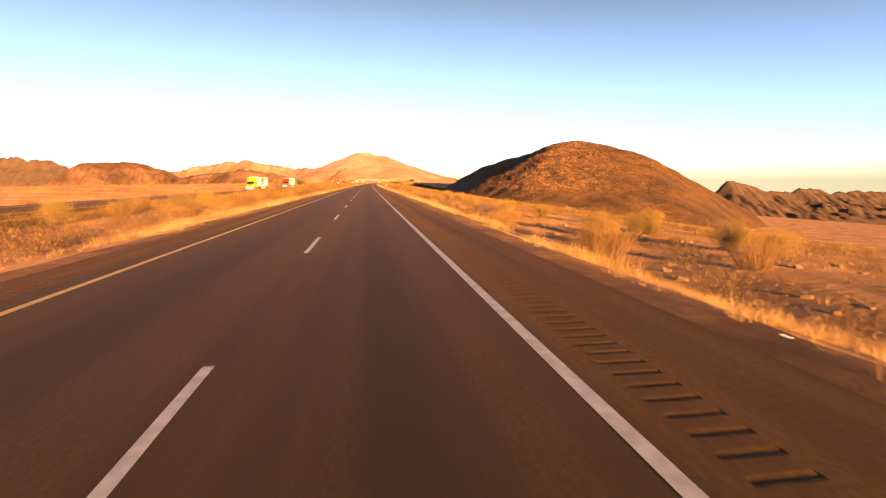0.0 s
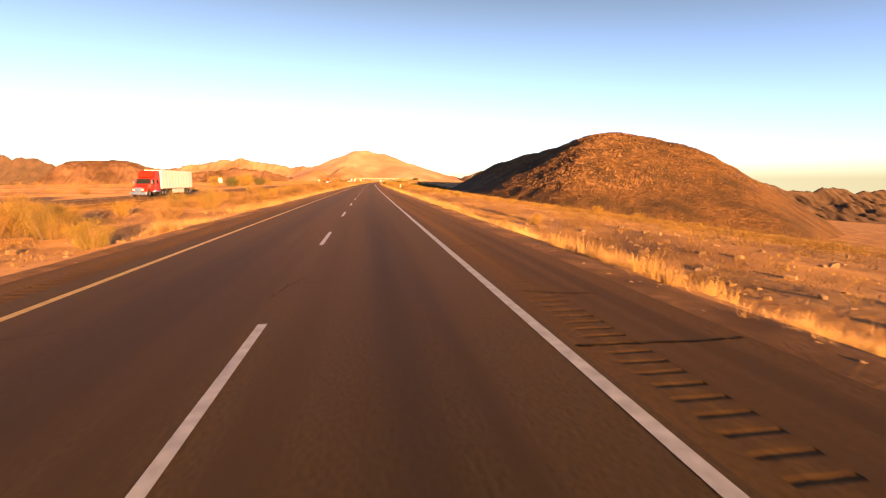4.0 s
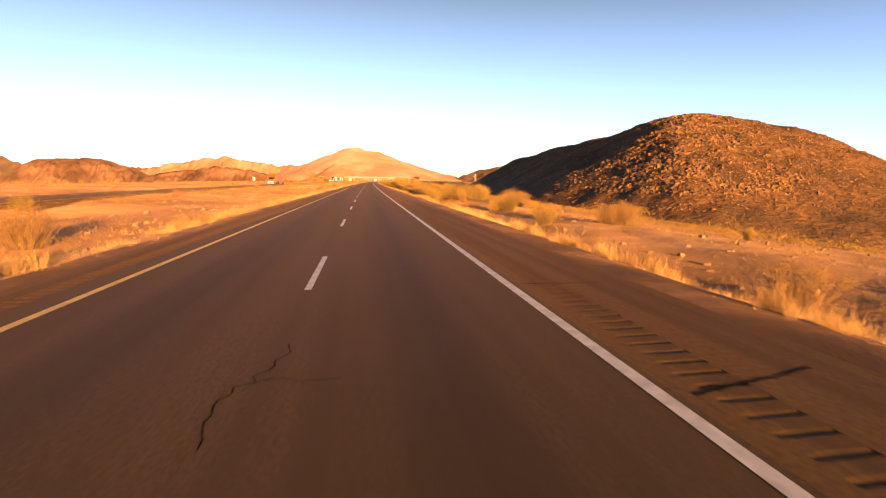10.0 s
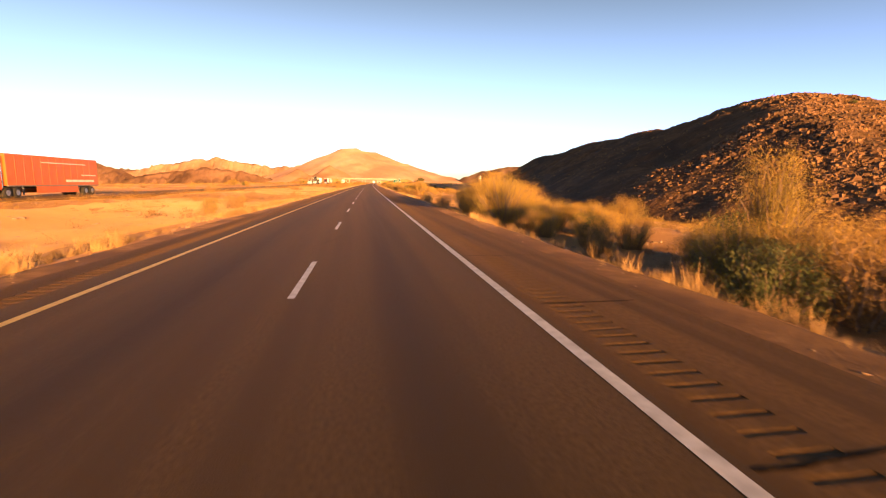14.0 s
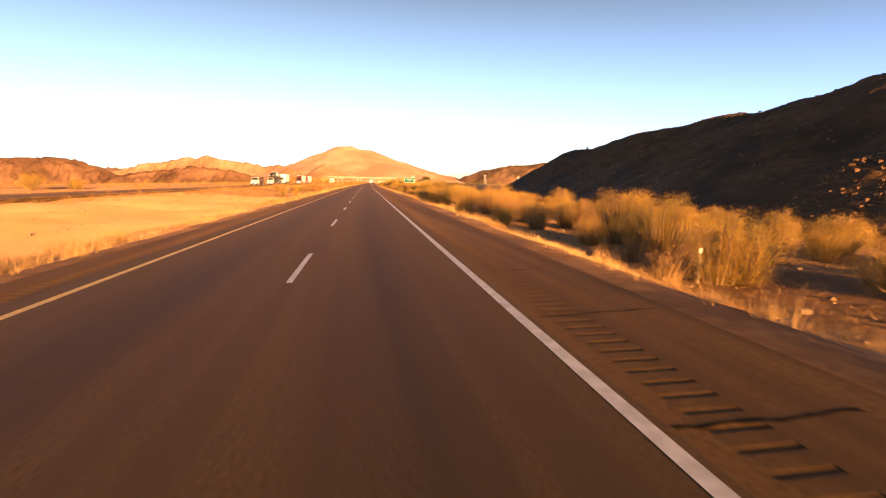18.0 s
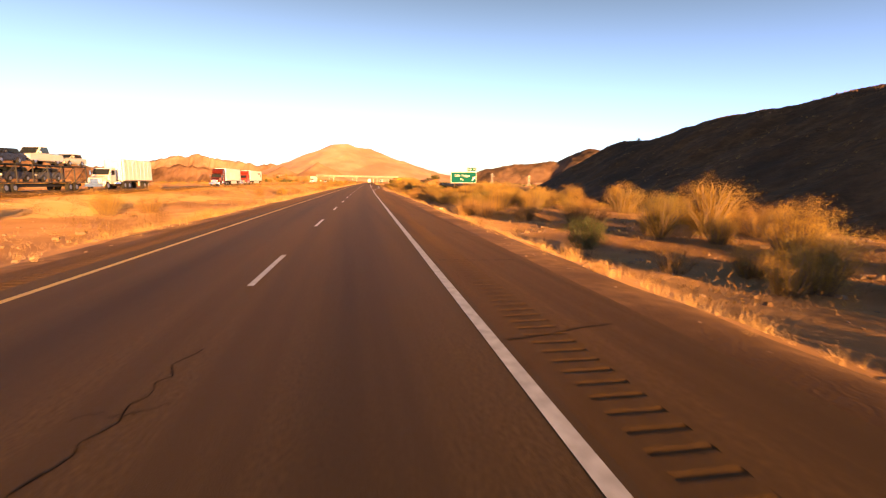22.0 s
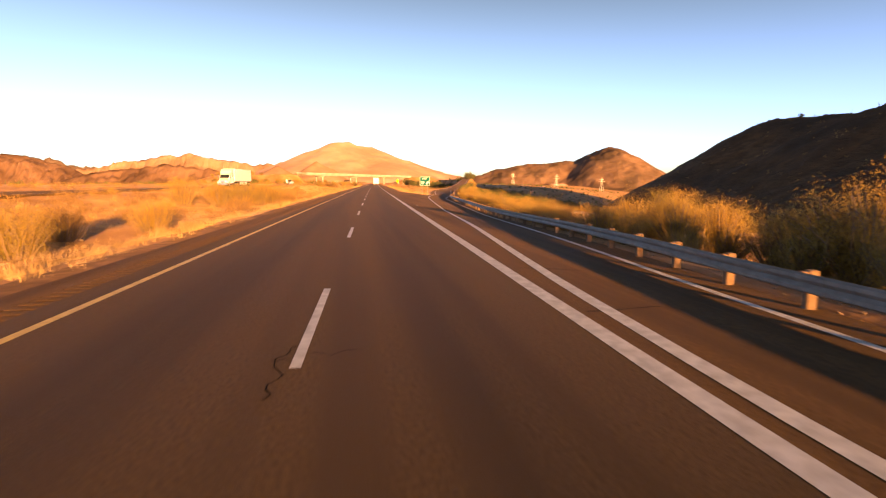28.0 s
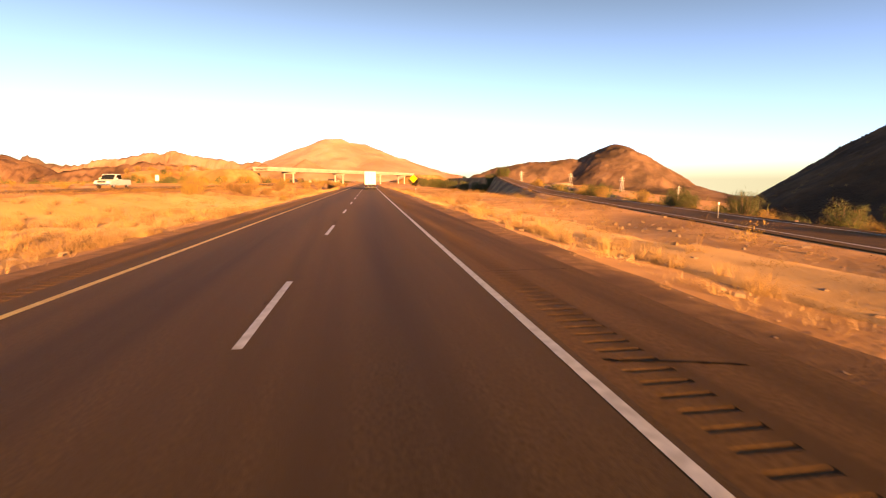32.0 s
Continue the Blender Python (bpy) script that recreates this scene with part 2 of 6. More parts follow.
ground = tagged(mesh_object("ground", np.stack([GX, GY, GZ], -1).reshape(-1, 3), grid_faces(len(S), len(D))[:, ::-1], M_SAND, smooth=True), "orange-tan desert soil and gravel beside the highway", "ground", kind="structure")


# ---- the highway ----
def band(name, s0, s1, d0, d1, z, mat, step=4.0, thick=0.0, parent=None, across=1):
    """A strip along the road between the offsets d0 and d1 (numbers or functions of s)."""
    s = np.linspace(s0, s1, max(2, int((s1 - s0) / step) + 1))
    a = d0(s) if callable(d0) else np.full_like(s, d0)
    b = d1(s) if callable(d1) else np.full_like(s, d1)
    h = z(s) if callable(z) else np.full_like(s, z)
    cols = []
    if thick:
        cols.append((a, h - thick))
    for k in range(across + 1):
        cols.append((a + (b - a) * k / across, h))
    if thick:
        cols.append((b, h - thick))
    v = []
    for dd, hh in cols:
        x, y = road_xy(s, dd)
        v.append(np.stack([x, y, hh], -1))
    v = np.stack(v, 1).reshape(-1, 3)
    return mesh_object(name, v, grid_faces(len(s), len(cols))[:, ::-1], mat, parent)


RUMBLE_L, RUMBLE_R = (-4.65, -4.2), (4.02, 4.55)
road = tagged(band("road", -400, 1900, RUMBLE_L[1], 3.75, 0.0, M_ASPHALT, thick=0.3, across=16), "worn dark asphalt carriageway of a two-lane desert highway", "road", kind="structure")
# drip stain down the middle of each lane, as a value at every corner of the sheet
lane_d = np.concatenate([[RUMBLE_L[1]], np.linspace(RUMBLE_L[1], 3.75, 17), [3.75]])
stain = road.data.attributes.new("oil", "FLOAT", "POINT")
stain.data.foreach_set("value", np.tile(0.85 * np.exp(-((np.abs(lane_d) - 1.85) / 0.62) ** 2), len(road.data.vertices) // len(lane_d)).astype(np.float32))
shoulder_l = tagged(band("shoulder_left", -400, 1900, LEFT_EDGE, RUMBLE_L[0], 0.0, M_SHOULDER, thick=0.3), "narrow asphalt shoulder beside the yellow line", "shoulder", kind="structure")
shoulder_r = tagged(band("shoulder_right", -400, 880, RUMBLE_R[1], lambda s: paved_right(s), 0.0, M_SHOULDER, 2.0, 0.3), "brown-grey asphalt shoulder with cracks", "shoulder", kind="structure")
shoulder_far = tagged(band("shoulder_right", 1026, 1900, RUMBLE_R[1], RIGHT_EDGE, 0.0, M_SHOULDER, 2.0, 0.3), "brown-grey asphalt shoulder beyond the gore", "shoulder", kind="structure")


def leaning(name, s0, s1, columns, step=1.5, thick=0.35):
    """Paving whose height follows pave_z, with a column of corners at each given offset."""
    s = np.linspace(s0, s1, int((s1 - s0) / step) + 1)
    offs = [c(s) if callable(c) else np.full_like(s, c) for c in columns]
    rows_z = [(o, pave_z(s, o) + climb(s)) for o in offs]
    rows_z = [(offs[0], rows_z[0][1] - thick)] + rows_z + [(offs[-1], rows_z[-1][1] - thick)]
    v = []
    for o, z in rows_z:
        x, y = road_xy(s, o)
        v.append(np.stack([x, y, z], -1))
    return mesh_object(name, np.stack(v, 1).reshape(-1, 3), grid_faces(len(s), len(v))[:, ::-1], M_SHOULDER)


gore_area = tagged(leaning("gore_paving", 880, NOSE, (RUMBLE_R[1], lambda s: np.maximum(gore_left(s), RUMBLE_R[1] + 0.1), ramp_right, lambda s: ramp_right(s) + 1.0)), "wide worn asphalt gore with cracks", "brown-grey asphalt shoulder with cracks", "shoulder", kind="structure")
inner_r = tagged(band("shoulder_inner", -400, 1900, 3.75, RUMBLE_R[0], 0.0, M_SHOULDER, thick=0.3), "asphalt strip between edge line and rumble strip", "shoulder", kind="structure")


def rumble(name, s0, s1, d0, d1, depth=0.009):
    """A milled strip: flat, then a scooped groove, again and again."""
    s, z = [], []
    at = s0
    while at < s1:
        s += [at, at + 0.19, at + 0.22, at + 0.26]
        z += [0.0, 0.0, -depth, -depth]
        at += 0.30
    s, z = np.array(s), np.array(z)
    x0, y0 = road_xy(s, d0)
    x1, y1 = road_xy(s, d1)
    v = np.stack([np.stack([x0, y0, z], -1), np.stack([x1, y1, z], -1)], 1).reshape(-1, 3)
    return tagged(mesh_object(name, v, grid_faces(len(s), 2)[:, ::-1], M_SHOULDER), "milled rumble strip grooves in the asphalt shoulder", "rumble strip", kind="structure")


for a, b, c in ((RUMBLE_L, -20, 1200), (RUMBLE_R, -20, 825), (RUMBLE_R, 1015, 1200)):
    rumble("rumble_strip", b, c, *a, depth=0.009 if a is RUMBLE_R else 0.017)
for a, b, c in ((RUMBLE_L, -400, -20), (RUMBLE_L, 1200, 1900), (RUMBLE_R, -400, -20), (RUMBLE_R, 825, 1015), (RUMBLE_R, 1200, 1900)):
    tagged(band("shoulder_strip", b, c, *a, 0.0, M_SHOULDER), "plain asphalt strip of the shoulder", "shoulder", kind="structure")
tagged(band("edge_line_left", -400, 1900, -3.68, -3.53, 0.004, M_YELLOW), "solid yellow left edge line", "road marking", kind="structure")
tagged(band("edge_line_right", -400, 824, 3.5, 3.66, 0.004, M_WHITE), "solid white right edge line", "road marking", kind="structure")
tagged(band("edge_line_right", 893, 1900, 3.52, lambda s: np.where(s < 1000, 3.80, 3.66), 0.004, M_WHITE), "solid white right edge line, wide beside the gore", "road marking", kind="structure")
tagged(band("ramp_line_right", 824, 1400, lambda s: ramp_right(s) - 0.08, lambda s: ramp_right(s) + 0.08, lambda s: 0.005 + pave_z(s, ramp_right(s)) * ease(880, 890, s) + climb(s), M_WHITE, 1.5), "white edge line of the exit ramp", "road marking", kind="structure")
tagged(band("gore_line", 893, 1400, lambda s: gore_left(s) - 0.12 + 0.05 * ease(930, 955, s), lambda s: gore_left(s) + 0.12 - 0.05 * ease(930, 955, s), lambda s: 0.005 + pave_z(s, gore_left(s)) + climb(s), M_WHITE, 1.5), "white gore line between highway and exit ramp", "road marking", kind="structure")
tagged(leaning("shoulder_taper", NOSE, 1026, (RUMBLE_R[1], RIGHT_EDGE, paved_right), 0.8), "worn asphalt narrowing beside the sandy island", "shoulder", kind="structure")
tagged(leaning("exit_ramp", NOSE, 1400, (lambda s: gore_left(s) - 1.0, gore_left, ramp_right, lambda s: ramp_right(s) + 1.0)), "asphalt exit ramp rising beside the highway", "road", kind="structure")
tagged(band("opposite_road", -400, 1900, -36.5, -25.5, opp_z, M_SHOULDER, thick=0.4), "opposite asphalt carriageway across the median", "road", kind="structure")
for dd, mm, nm in ((-26.6, M_YELLOW, "yellow"), (-34.2, M_WHITE, "white")):
    tagged(band("opposite_line", -400, 1900, dd - 0.08, dd + 0.08, lambda s: 0.006 + opp_z(s), mm), nm + " edge line of the opposite carriageway", "road marking", kind="structure")
DASH = 3.85
for k in range(-2, 120):
    s0 = k * 12.192 - 0.4
    tagged(band("lane_dash", s0, s0 + DASH, -0.06, 0.06, 0.004, M_WHITE, 1.7, parent=road))
for k in range(18):
    s0 = 829 + k * 3.66
    tagged(band("exit_skip_mark", s0, s0 + 0.95, 3.46, 3.76, 0.004, M_WHITE, 1.0, parent=road))


tagged(band("dirt_track", 730, 960, lambda s: 31 + 0.0016 * (s - 800) ** 2, lambda s: 35 + 0.0016 * (s - 800) ** 2, lambda s: ground_z(s, 33 + 0.0016 * (s - 800) ** 2) + 0.32, M_SAND, 2.0, 0.9, across=3), "raised bare dirt track across the flat below the hill", "track", kind="structure")


M_PALE_SAND = material("pale_bare_sand", (0.44, 0.270, 0.115), 0.95, second=(0.49, 0.318, 0.148), scale=0.5, third=(0.35, 0.205, 0.082), big=0.06, bump=0.012, bump_scale=6.0, spec=0.15)


def sand_sheet(name, s0, s1, d0, d1, label):
    """A bare sandy patch that lies on the ground, its rim running out below the soil."""
    a, b = np.linspace(s0, s1, int((s1 - s0) / 1.0)), np.linspace(d0, d1, int((d1 - d0) / 0.6))
    A, B = np.meshgrid(a, b, indexing="ij")
    edge = np.minimum(np.minimum(A - s0, s1 - A) / 9, np.minimum(B - d0, d1 - B) / 2.6) + (fractal(A * 0.12, B * 0.3, 95, 3) - 0.5) * 1.6
    x, y = road_xy(A, B)
    z = ground_z(A, B) + 0.05 - 0.45 * ease(0.55, 0.0, edge)
    tagged(mesh_object(name, np.stack([x, y, z], -1).reshape(-1, 3), grid_faces(len(a), len(b))[:, ::-1], M_PALE_SAND, smooth=True), label, "sand", kind="structure")


M_VERGE = material("brown_verge_soil", (0.119, 0.0665, 0.0294), 0.95, second=(0.189, 0.108, 0.049), scale=2.5, detail=10, third=(0.0805, 0.0448, 0.021), big=0.3, bump=0.012, bump_scale=16.0, spec=0.15)


def verge_strip(name, s0, s1, inner, outer, label):
    """A crumbling strip of brown soil and grit along the paving, its outer rim running out under the ground."""
    a, u = np.linspace(s0, s1, int((s1 - s0) / 0.8)), np.linspace(0, 1, 6)
    A, U = np.meshgrid(a, u, indexing="ij")
    B = inner + (outer - inner) * U * (0.6 + 0.9 * fractal(A * 0.16, A * 0, 97, 4))
    x, y = road_xy(A, B)
    z = ground_z(A, B) + 0.03 - 0.16 * ease(0.6, 1.0, U) + (fractal(A * 0.9, B * 1.6, 98, 3) - 0.5) * 0.035
    v = np.stack([x, y, z], -1).reshape(-1, 3)
    f = grid_faces(len(a), len(u))
    tagged(mesh_object(name, v, f[:, ::-1] if outer > inner else f, M_VERGE, smooth=True), label, "verge", kind="structure")


verge_strip("verge_right", -20, 818, 6.02, 7.9, "crumbling brown soil and grit beside the right shoulder")
verge_strip("verge_right", 1030, 1200, 6.02, 7.9, "crumbling brown soil and grit beside the right shoulder")
verge_strip("verge_left", -20, 1200, -5.32, -6.6, "crumbling brown soil and grit beside the left shoulder")

sand_sheet("sand_patch", 540, 668, -24.0, -6.8, "bare pale sand in the median")
sand_sheet("sand_patch", 700, 790, -24.4, -15.0, "bare pale sand beside the opposite road")
sand_sheet("sand_patch", 455, 520, -22.0, -8.5, "bare pale sand in the median")
sand_sheet("sand_patch", 1030, 1130, -22.0, -7.5, "bare pale sand in the median")
sand_sheet("sand_patch", 1030, 1110, 8.6, 15.0, "bare pale sand between highway and ramp")



def soil_ridge(s0, s1, d, wide, high, label):
    """A low bank of soil along the road, flattening out at both ends."""
    a, b = np.linspace(s0, s1, int((s1 - s0) / 0.5)), np.linspace(-1, 1, 13)
    A, B = np.meshgrid(a, b, indexing="ij")
    dd = d + B * wide + 0.8 * (fractal(A * 0.08, A * 0, 99, 3) - 0.5)
    crown = ease(1.0, 0.1, np.abs(B)) * ease(0, 5, A - s0) * ease(0, 5, s1 - A)
    x, y = road_xy(A, dd)
    z = ground_z(A, dd) - 0.08 + high * crown * (0.6 + 0.8 * fractal(A * 0.3, dd * 0.6, 100, 4))
    tagged(mesh_object("soil_ridge", np.stack([x, y, z], -1).reshape(-1, 3), grid_faces(len(a), 13)[:, ::-1], M_SAND, smooth=True), label, "bank", kind="structure")


soil_ridge(70, 112, 14.2, 0.9, 0.2, "low bank of bare soil on the flat beside the highway")
soil_ridge(150, 215, 13.2, 0.8, 0.18, "low bank of bare soil on the flat beside the highway")
# ---- hills and mountains ----
def massif(name, label, cx, cy, nx, ny, size, height, mat, turn=0.0):
    """A heightfield hill: height(x, y) over a rectangle, its rim sunk below the ground."""
    u = np.linspace(-1, 1, nx) * size[0]
    v = np.linspace(-1, 1, ny) * size[1]
    U, V = np.meshgrid(u, v, indexing="ij")
    c, s = math.cos(radians(turn)), math.sin(radians(turn))
    X, Y = cx + U * c - V * s, cy + U * s + V * c
    Z = height(X, Y)
    return tagged(mesh_object(name, np.stack([X, Y, Z], -1).reshape(-1, 3), grid_faces(nx, ny), mat, smooth=True), label, "hill", kind="structure")


CREST_Y = (620, 680, 740, 800, 860, 920, 980, 1040, 1100, 1160, 1220, 1280, 1330, 1380)
CREST_H = (61, 66, 73, 77, 64, 56, 62, 57, 59, 43, 48, 45, 39, 32)
FOOT_Y, FOOT_X, FOOT_RISE = (700, 850, 1000, 1150, 1300), (170, 181, 198, 214, 228), (0.49, 0.48, 0.45, 0.53, 0.54)


def least(*heights, soft=5.0):
    """The lowest of several slopes, rounded where they meet."""
    low = np.minimum.reduce(heights)
    return low - soft * np.log(sum(np.exp(-np.clip((h - low) / soft, 0, 30)) for h in heights))


def near_hill(x, y):
    """A long hill: a crest that rises and falls, a steep flank towards the road, and three faces round its southern end."""
    x, y = np.asarray(x, float), np.asarray(y, float)

    def face(rise, reach, turn, cx=290, cy=690):
        return rise * ((x - cx) * math.cos(radians(turn)) + (y - cy) * math.sin(radians(turn)) + reach)
    crest = np.interp(y, CREST_Y, CREST_H) - 0.038 * np.maximum(x - 346, 0)
    west = np.interp(y, FOOT_Y, FOOT_RISE) * (x - np.interp(y, FOOT_Y, FOOT_X))
    z = least(crest, west, face(0.516, 99.5, 19), face(0.425, 79.5, 91), face(0.73, 144, 133), face(0.71, -12.8, -45.6, 300, 1340), 0.437 * (601 - x) - 20)
    body = ease(-6, 22, z)
    z = z + (fractal(x * 0.014, y * 0.014, 5, 5) - 0.5) * 9 * body
    gully = np.abs(fractal(x * 0.006 + 3, y * 0.028, 15, 4) - 0.5)
    z = z - (gully - 0.09) * 15 * body * ease(crest - 3, crest - 18, z)
    return z + (fractal(x * 0.07, y * 0.07, 31, 4) - 0.5) * 4.0 + (fractal(x * 0.28, y * 0.28, 37, 3) - 0.5) * 1.5 * body


def crest_x(y):
    """Where the hill is highest at y."""
    at = np.linspace(190, 420, 231)
    return float(at[np.argmax(near_hill(at, np.full_like(at, float(y))))])


massif("hill_near", "rocky desert hill with boulders, dark on its shaded flank", 385, 965, 270, 470, (270, 460), near_hill, M_HILL)


def cone_hills(peaks, rough, seed, scale, floor=-75):
    def height(x, y):
        z = np.full_like(x, float(floor))
        for px, py, h, r, flat in peaks:
            q = np.hypot((x - px) / r, (y - py) / (r * 1.1))
            q = np.maximum(q - flat, 0) / (1 - flat)
            z = np.maximum(z, h - (h - floor) * np.minimum(q, 1.2) ** 0.9)
        n = fractal(x * scale, y * scale, seed, 6) - 0.5
        ridged = np.abs(fractal(x * scale * 1.7, y * scale * 1.7, seed + 40, 4) - 0.5)
        return z + (n * rough - ridged * rough * 1.1) * ease(floor + 20, floor + 100, z)
    return height


massif("mountain_centre", "sunlit flat-topped desert mountain at the end of the road", 40, 3750, 150, 90, (1100, 700), cone_hills([(-20, 3700, 214, 760, 0.10), (90, 3720, 205, 780, 0.09), (330, 3760, 130, 700, 0.05), (-330, 3800, 110, 600, 0.05)], 26, 3, 0.004), M_MOUNTAIN)
massif("mountain_front", "lower pointed foothill before the mountain", -150, 3150, 90, 60, (520, 330), cone_hills([(-120, 3180, 98, 330, 0.0), (-290, 3200, 78, 320, 0.0)], 18, 8, 0.006), M_FRONTHILL)


def crest_range(at, heights, yc, w, jag, seed, floor=-75, cliff=0.0, gully=85):
    """A long ridge along x with the crest given at some places, broken into crags and gullies."""
    def height(x, y):
        bend = (fractal(x * 0.003, x * 0 + 3, seed + 5, 3) - 0.5) * 120
        crest = np.interp(x, at, heights) + (fractal(x / 46, x * 0 + 1.5, seed, 5, 0.62) - 0.5) * jag
        u = np.abs(y - yc - bend) / w
        prof = 1 - np.minimum(u, 1.15) ** 0.8
        if cliff:
            prof = np.where(prof > cliff, 1 - (1 - prof) * 0.35, prof * (1 - (1 - cliff) * 0.35) / cliff)
        rib = np.abs(fractal(x / 75, y / 260, seed + 9, 5, 0.6) - 0.5)
        n = fractal(x / 42, y / 42, seed + 17, 6, 0.62) - 0.5
        mask = ease(0.0, 0.25, prof) * ease(1.02, 0.8, prof)
        return floor + (crest - floor) * prof + (n * 46 - rib * gully) * mask
    return height


massif("mountain_left", "hazy sunlit ridge of desert mountains", -1090, 4400, 360, 60, (760, 420), crest_range((-1850, -1781, -1637, -1475, -1411, -1288, -1120, -1079, -994, -910, -847, -697, -611, -523, -435, -340), (-75, 25, 90, 106, 141, 142, 186, 174, 196, 181, 160, 139, 117, 128, 120, -75), 4400, 400, 34, 12, gully=110), M_BUTTE)
massif("foothills_left", "low reddish foothills before the mountains", -820, 3400, 240, 50, (480, 260), crest_range((-1300, -1242, -1103, -977, -882, -818, -723, -595, -481, -399, -340), (-75, 11, 44, 66, 78, 88, 82, 60, 29, 8, -75), 3400, 240, 18, 42, gully=60), M_REDROCK)
massif("butte_left", "orange layered butte on the plain", -1700, 3750, 300, 60, (460, 330), crest_range((-2150, -2045, -1942, -1894, -1702, -1676, -1604, -1523, -1443, -1377, -1297, -1240), (-75, 47, 126, 139, 140, 151, 138, 124, 94, 76, 22, -75), 3750, 300, 18, 18, cliff=0.55, gully=125), M_REDROCK)
massif("range_left", "dark jagged mountain range", -2400, 3900, 360, 60, (900, 350), crest_range((-3300, -3000, -2700, -2440, -2368, -2335, -2262, -2192, -2105, -2080, -1990, -1900), (120, 175, 150, 181, 178, 158, 174, 156, 132, 107, 38, -75), 3900, 320, 44, 22), M_RANGE)
massif("range_beyond", "far jagged crags behind the butte", -2200, 5400, 300, 50, (620, 350), crest_range((-2820, -2662, -2544, -2427, -2361, -2338, -2270, -2196, -2157, -1956, -1853, -1713, -1600), (40, 141, 175, 187, 165, 203, 199, 144, 134, 128, 136, 79, -75), 5400, 320, 30, 52), M_RANGE)
massif("range_right", "dark jagged mountain range in the distance", 2300, 2150, 340, 60, (700, 380), crest_range((1620, 1707, 1748, 1810, 1897, 1986, 2096, 2138, 2250, 2310, 2412, 2465, 2741, 3000), (-160, -30, 12, 8, -18, -42, -44, -28, -30, -54, -46, -36, -50, -60), 2150, 330, 30, 27, -170), M_RANGE)
def far_hill(x, y):
    """A steep rounded peak with a long shoulder that runs out to one side."""
    q = np.hypot(x - 1365, (y - 3340) * 0.8)
    peak = np.maximum(186 - 261 * np.minimum(q / 402, 2.2) ** 1.37, -14 - 0.3 * (q - 320))
    line = 3340 + (1365 - x) * 0.28
    crest = np.interp(x, (480, 650, 800, 972, 1127, 1250, 1365, 1500), (-75, 15, 66, 98, 113, 128, 140, -75))
    shoulder = crest - (crest + 75) * np.minimum(np.abs(y - line) / 330, 1.2) ** 1.15
    n = fractal(x * 0.006, y * 0.006, 33, 5) - 0.5
    rib = np.abs(fractal(x * 0.011, y * 0.004, 36, 4) - 0.5)
    z = -least(-peak, -shoulder, soft=8.0)
    fine = fractal(x * 0.025, y * 0.025, 39, 4) - 0.5
    return z + (n * 16 + fine * 14 - (rib - 0.09) * 40) * ease(-60, 10, z) * ease(190, 150, z)


massif("hill_far", "brown rounded desert hill with power pylons before it", 1250, 3380, 220, 200, (860, 820), far_hill, M_FOOTHILL)


massif("quarry_bank", "pale bare bank at the foot of the far hill", 1010, 3180, 40, 30, (90, 60), lambda x, y: -34 + 30 * ease(1.0, 0.3, np.hypot((x - 1010) / 90, (y - 3180) / 60)) + (fractal(x * 0.03, y * 0.03, 66, 4) - 0.5) * 9, M_MOUNTAIN)


# ---- things: helpers ----
rng = np.random.default_rng(7)


def plain(name, base, rough=0.5, metal=0.0, var=0.12, scale=6.0, bump=0.0, spec=0.5):
    """A painted or moulded surface with slight dirt."""
    return material(name, base, rough, metal, second=tuple(c * (1 - var) for c in base), scale=scale, detail=8, bump=bump, spec=spec)


M_STEEL = material("galvanised_steel", (0.26, 0.235, 0.20), 0.65, 0.3, second=(0.19, 0.17, 0.145), scale=4, detail=8)
M_WOOD = material("weathered_post_wood", (0.22, 0.13, 0.07), 0.9, second=(0.14, 0.085, 0.05), scale=12, bump=0.01)
M_GREEN_SIGN = plain("green_sign_sheet", (0.002, 0.095, 0.088), 0.7, spec=0.05)
M_SIGN_WHITE = plain("white_sign_sheet", (0.8, 0.8, 0.76), 0.45)
M_SIGN_YELLOW = plain("yellow_sign_sheet", (0.75, 0.50, 0.02), 0.6, spec=0.1)
M_RUBBER = plain("tyre_rubber", (0.02, 0.02, 0.02), 0.85)
M_RIM = material("aluminium_rim", (0.6, 0.6, 0.6), 0.35, 0.9, second=(0.45, 0.45, 0.45), scale=8)
M_GLASS = plain("dark_windscreen", (0.02, 0.025, 0.03), 0.08)
M_CHROME = material("chrome", (0.65, 0.65, 0.65), 0.2, 1.0, second=(0.5, 0.5, 0.5), scale=6)
M_BLACK = plain("black_chassis_paint", (0.025, 0.025, 0.027), 0.6)
M_BOX = plain("white_trailer_panel", (0.78, 0.77, 0.74), 0.45, var=0.08, scale=1.5)
M_GREY = plain("grey_plastic", (0.2, 0.2, 0.2), 0.6)
M_LAMP = plain("headlight_lens", (0.8, 0.8, 0.78), 0.15)
M_RED_LENS = plain("red_tail_lens", (0.5, 0.02, 0.02), 0.25)
M_CONCRETE = material("bridge_concrete", (0.50, 0.44, 0.36), 0.85, second=(0.42, 0.37, 0.30), scale=1.2, third=(0.38, 0.33, 0.27), big=0.15, bump=0.02, bump_scale=8)


def part(name, bm, mat, parent=None, label=""):
    me = bpy.data.meshes.new(name)
    bm.normal_update()
    bm.to_mesh(me)
    bm.free()
    me.materials.append(mat)
    ob = new(name, me)
    if parent:
        ob.parent = parent
    if label:
        ob["label"] = label
    return ob


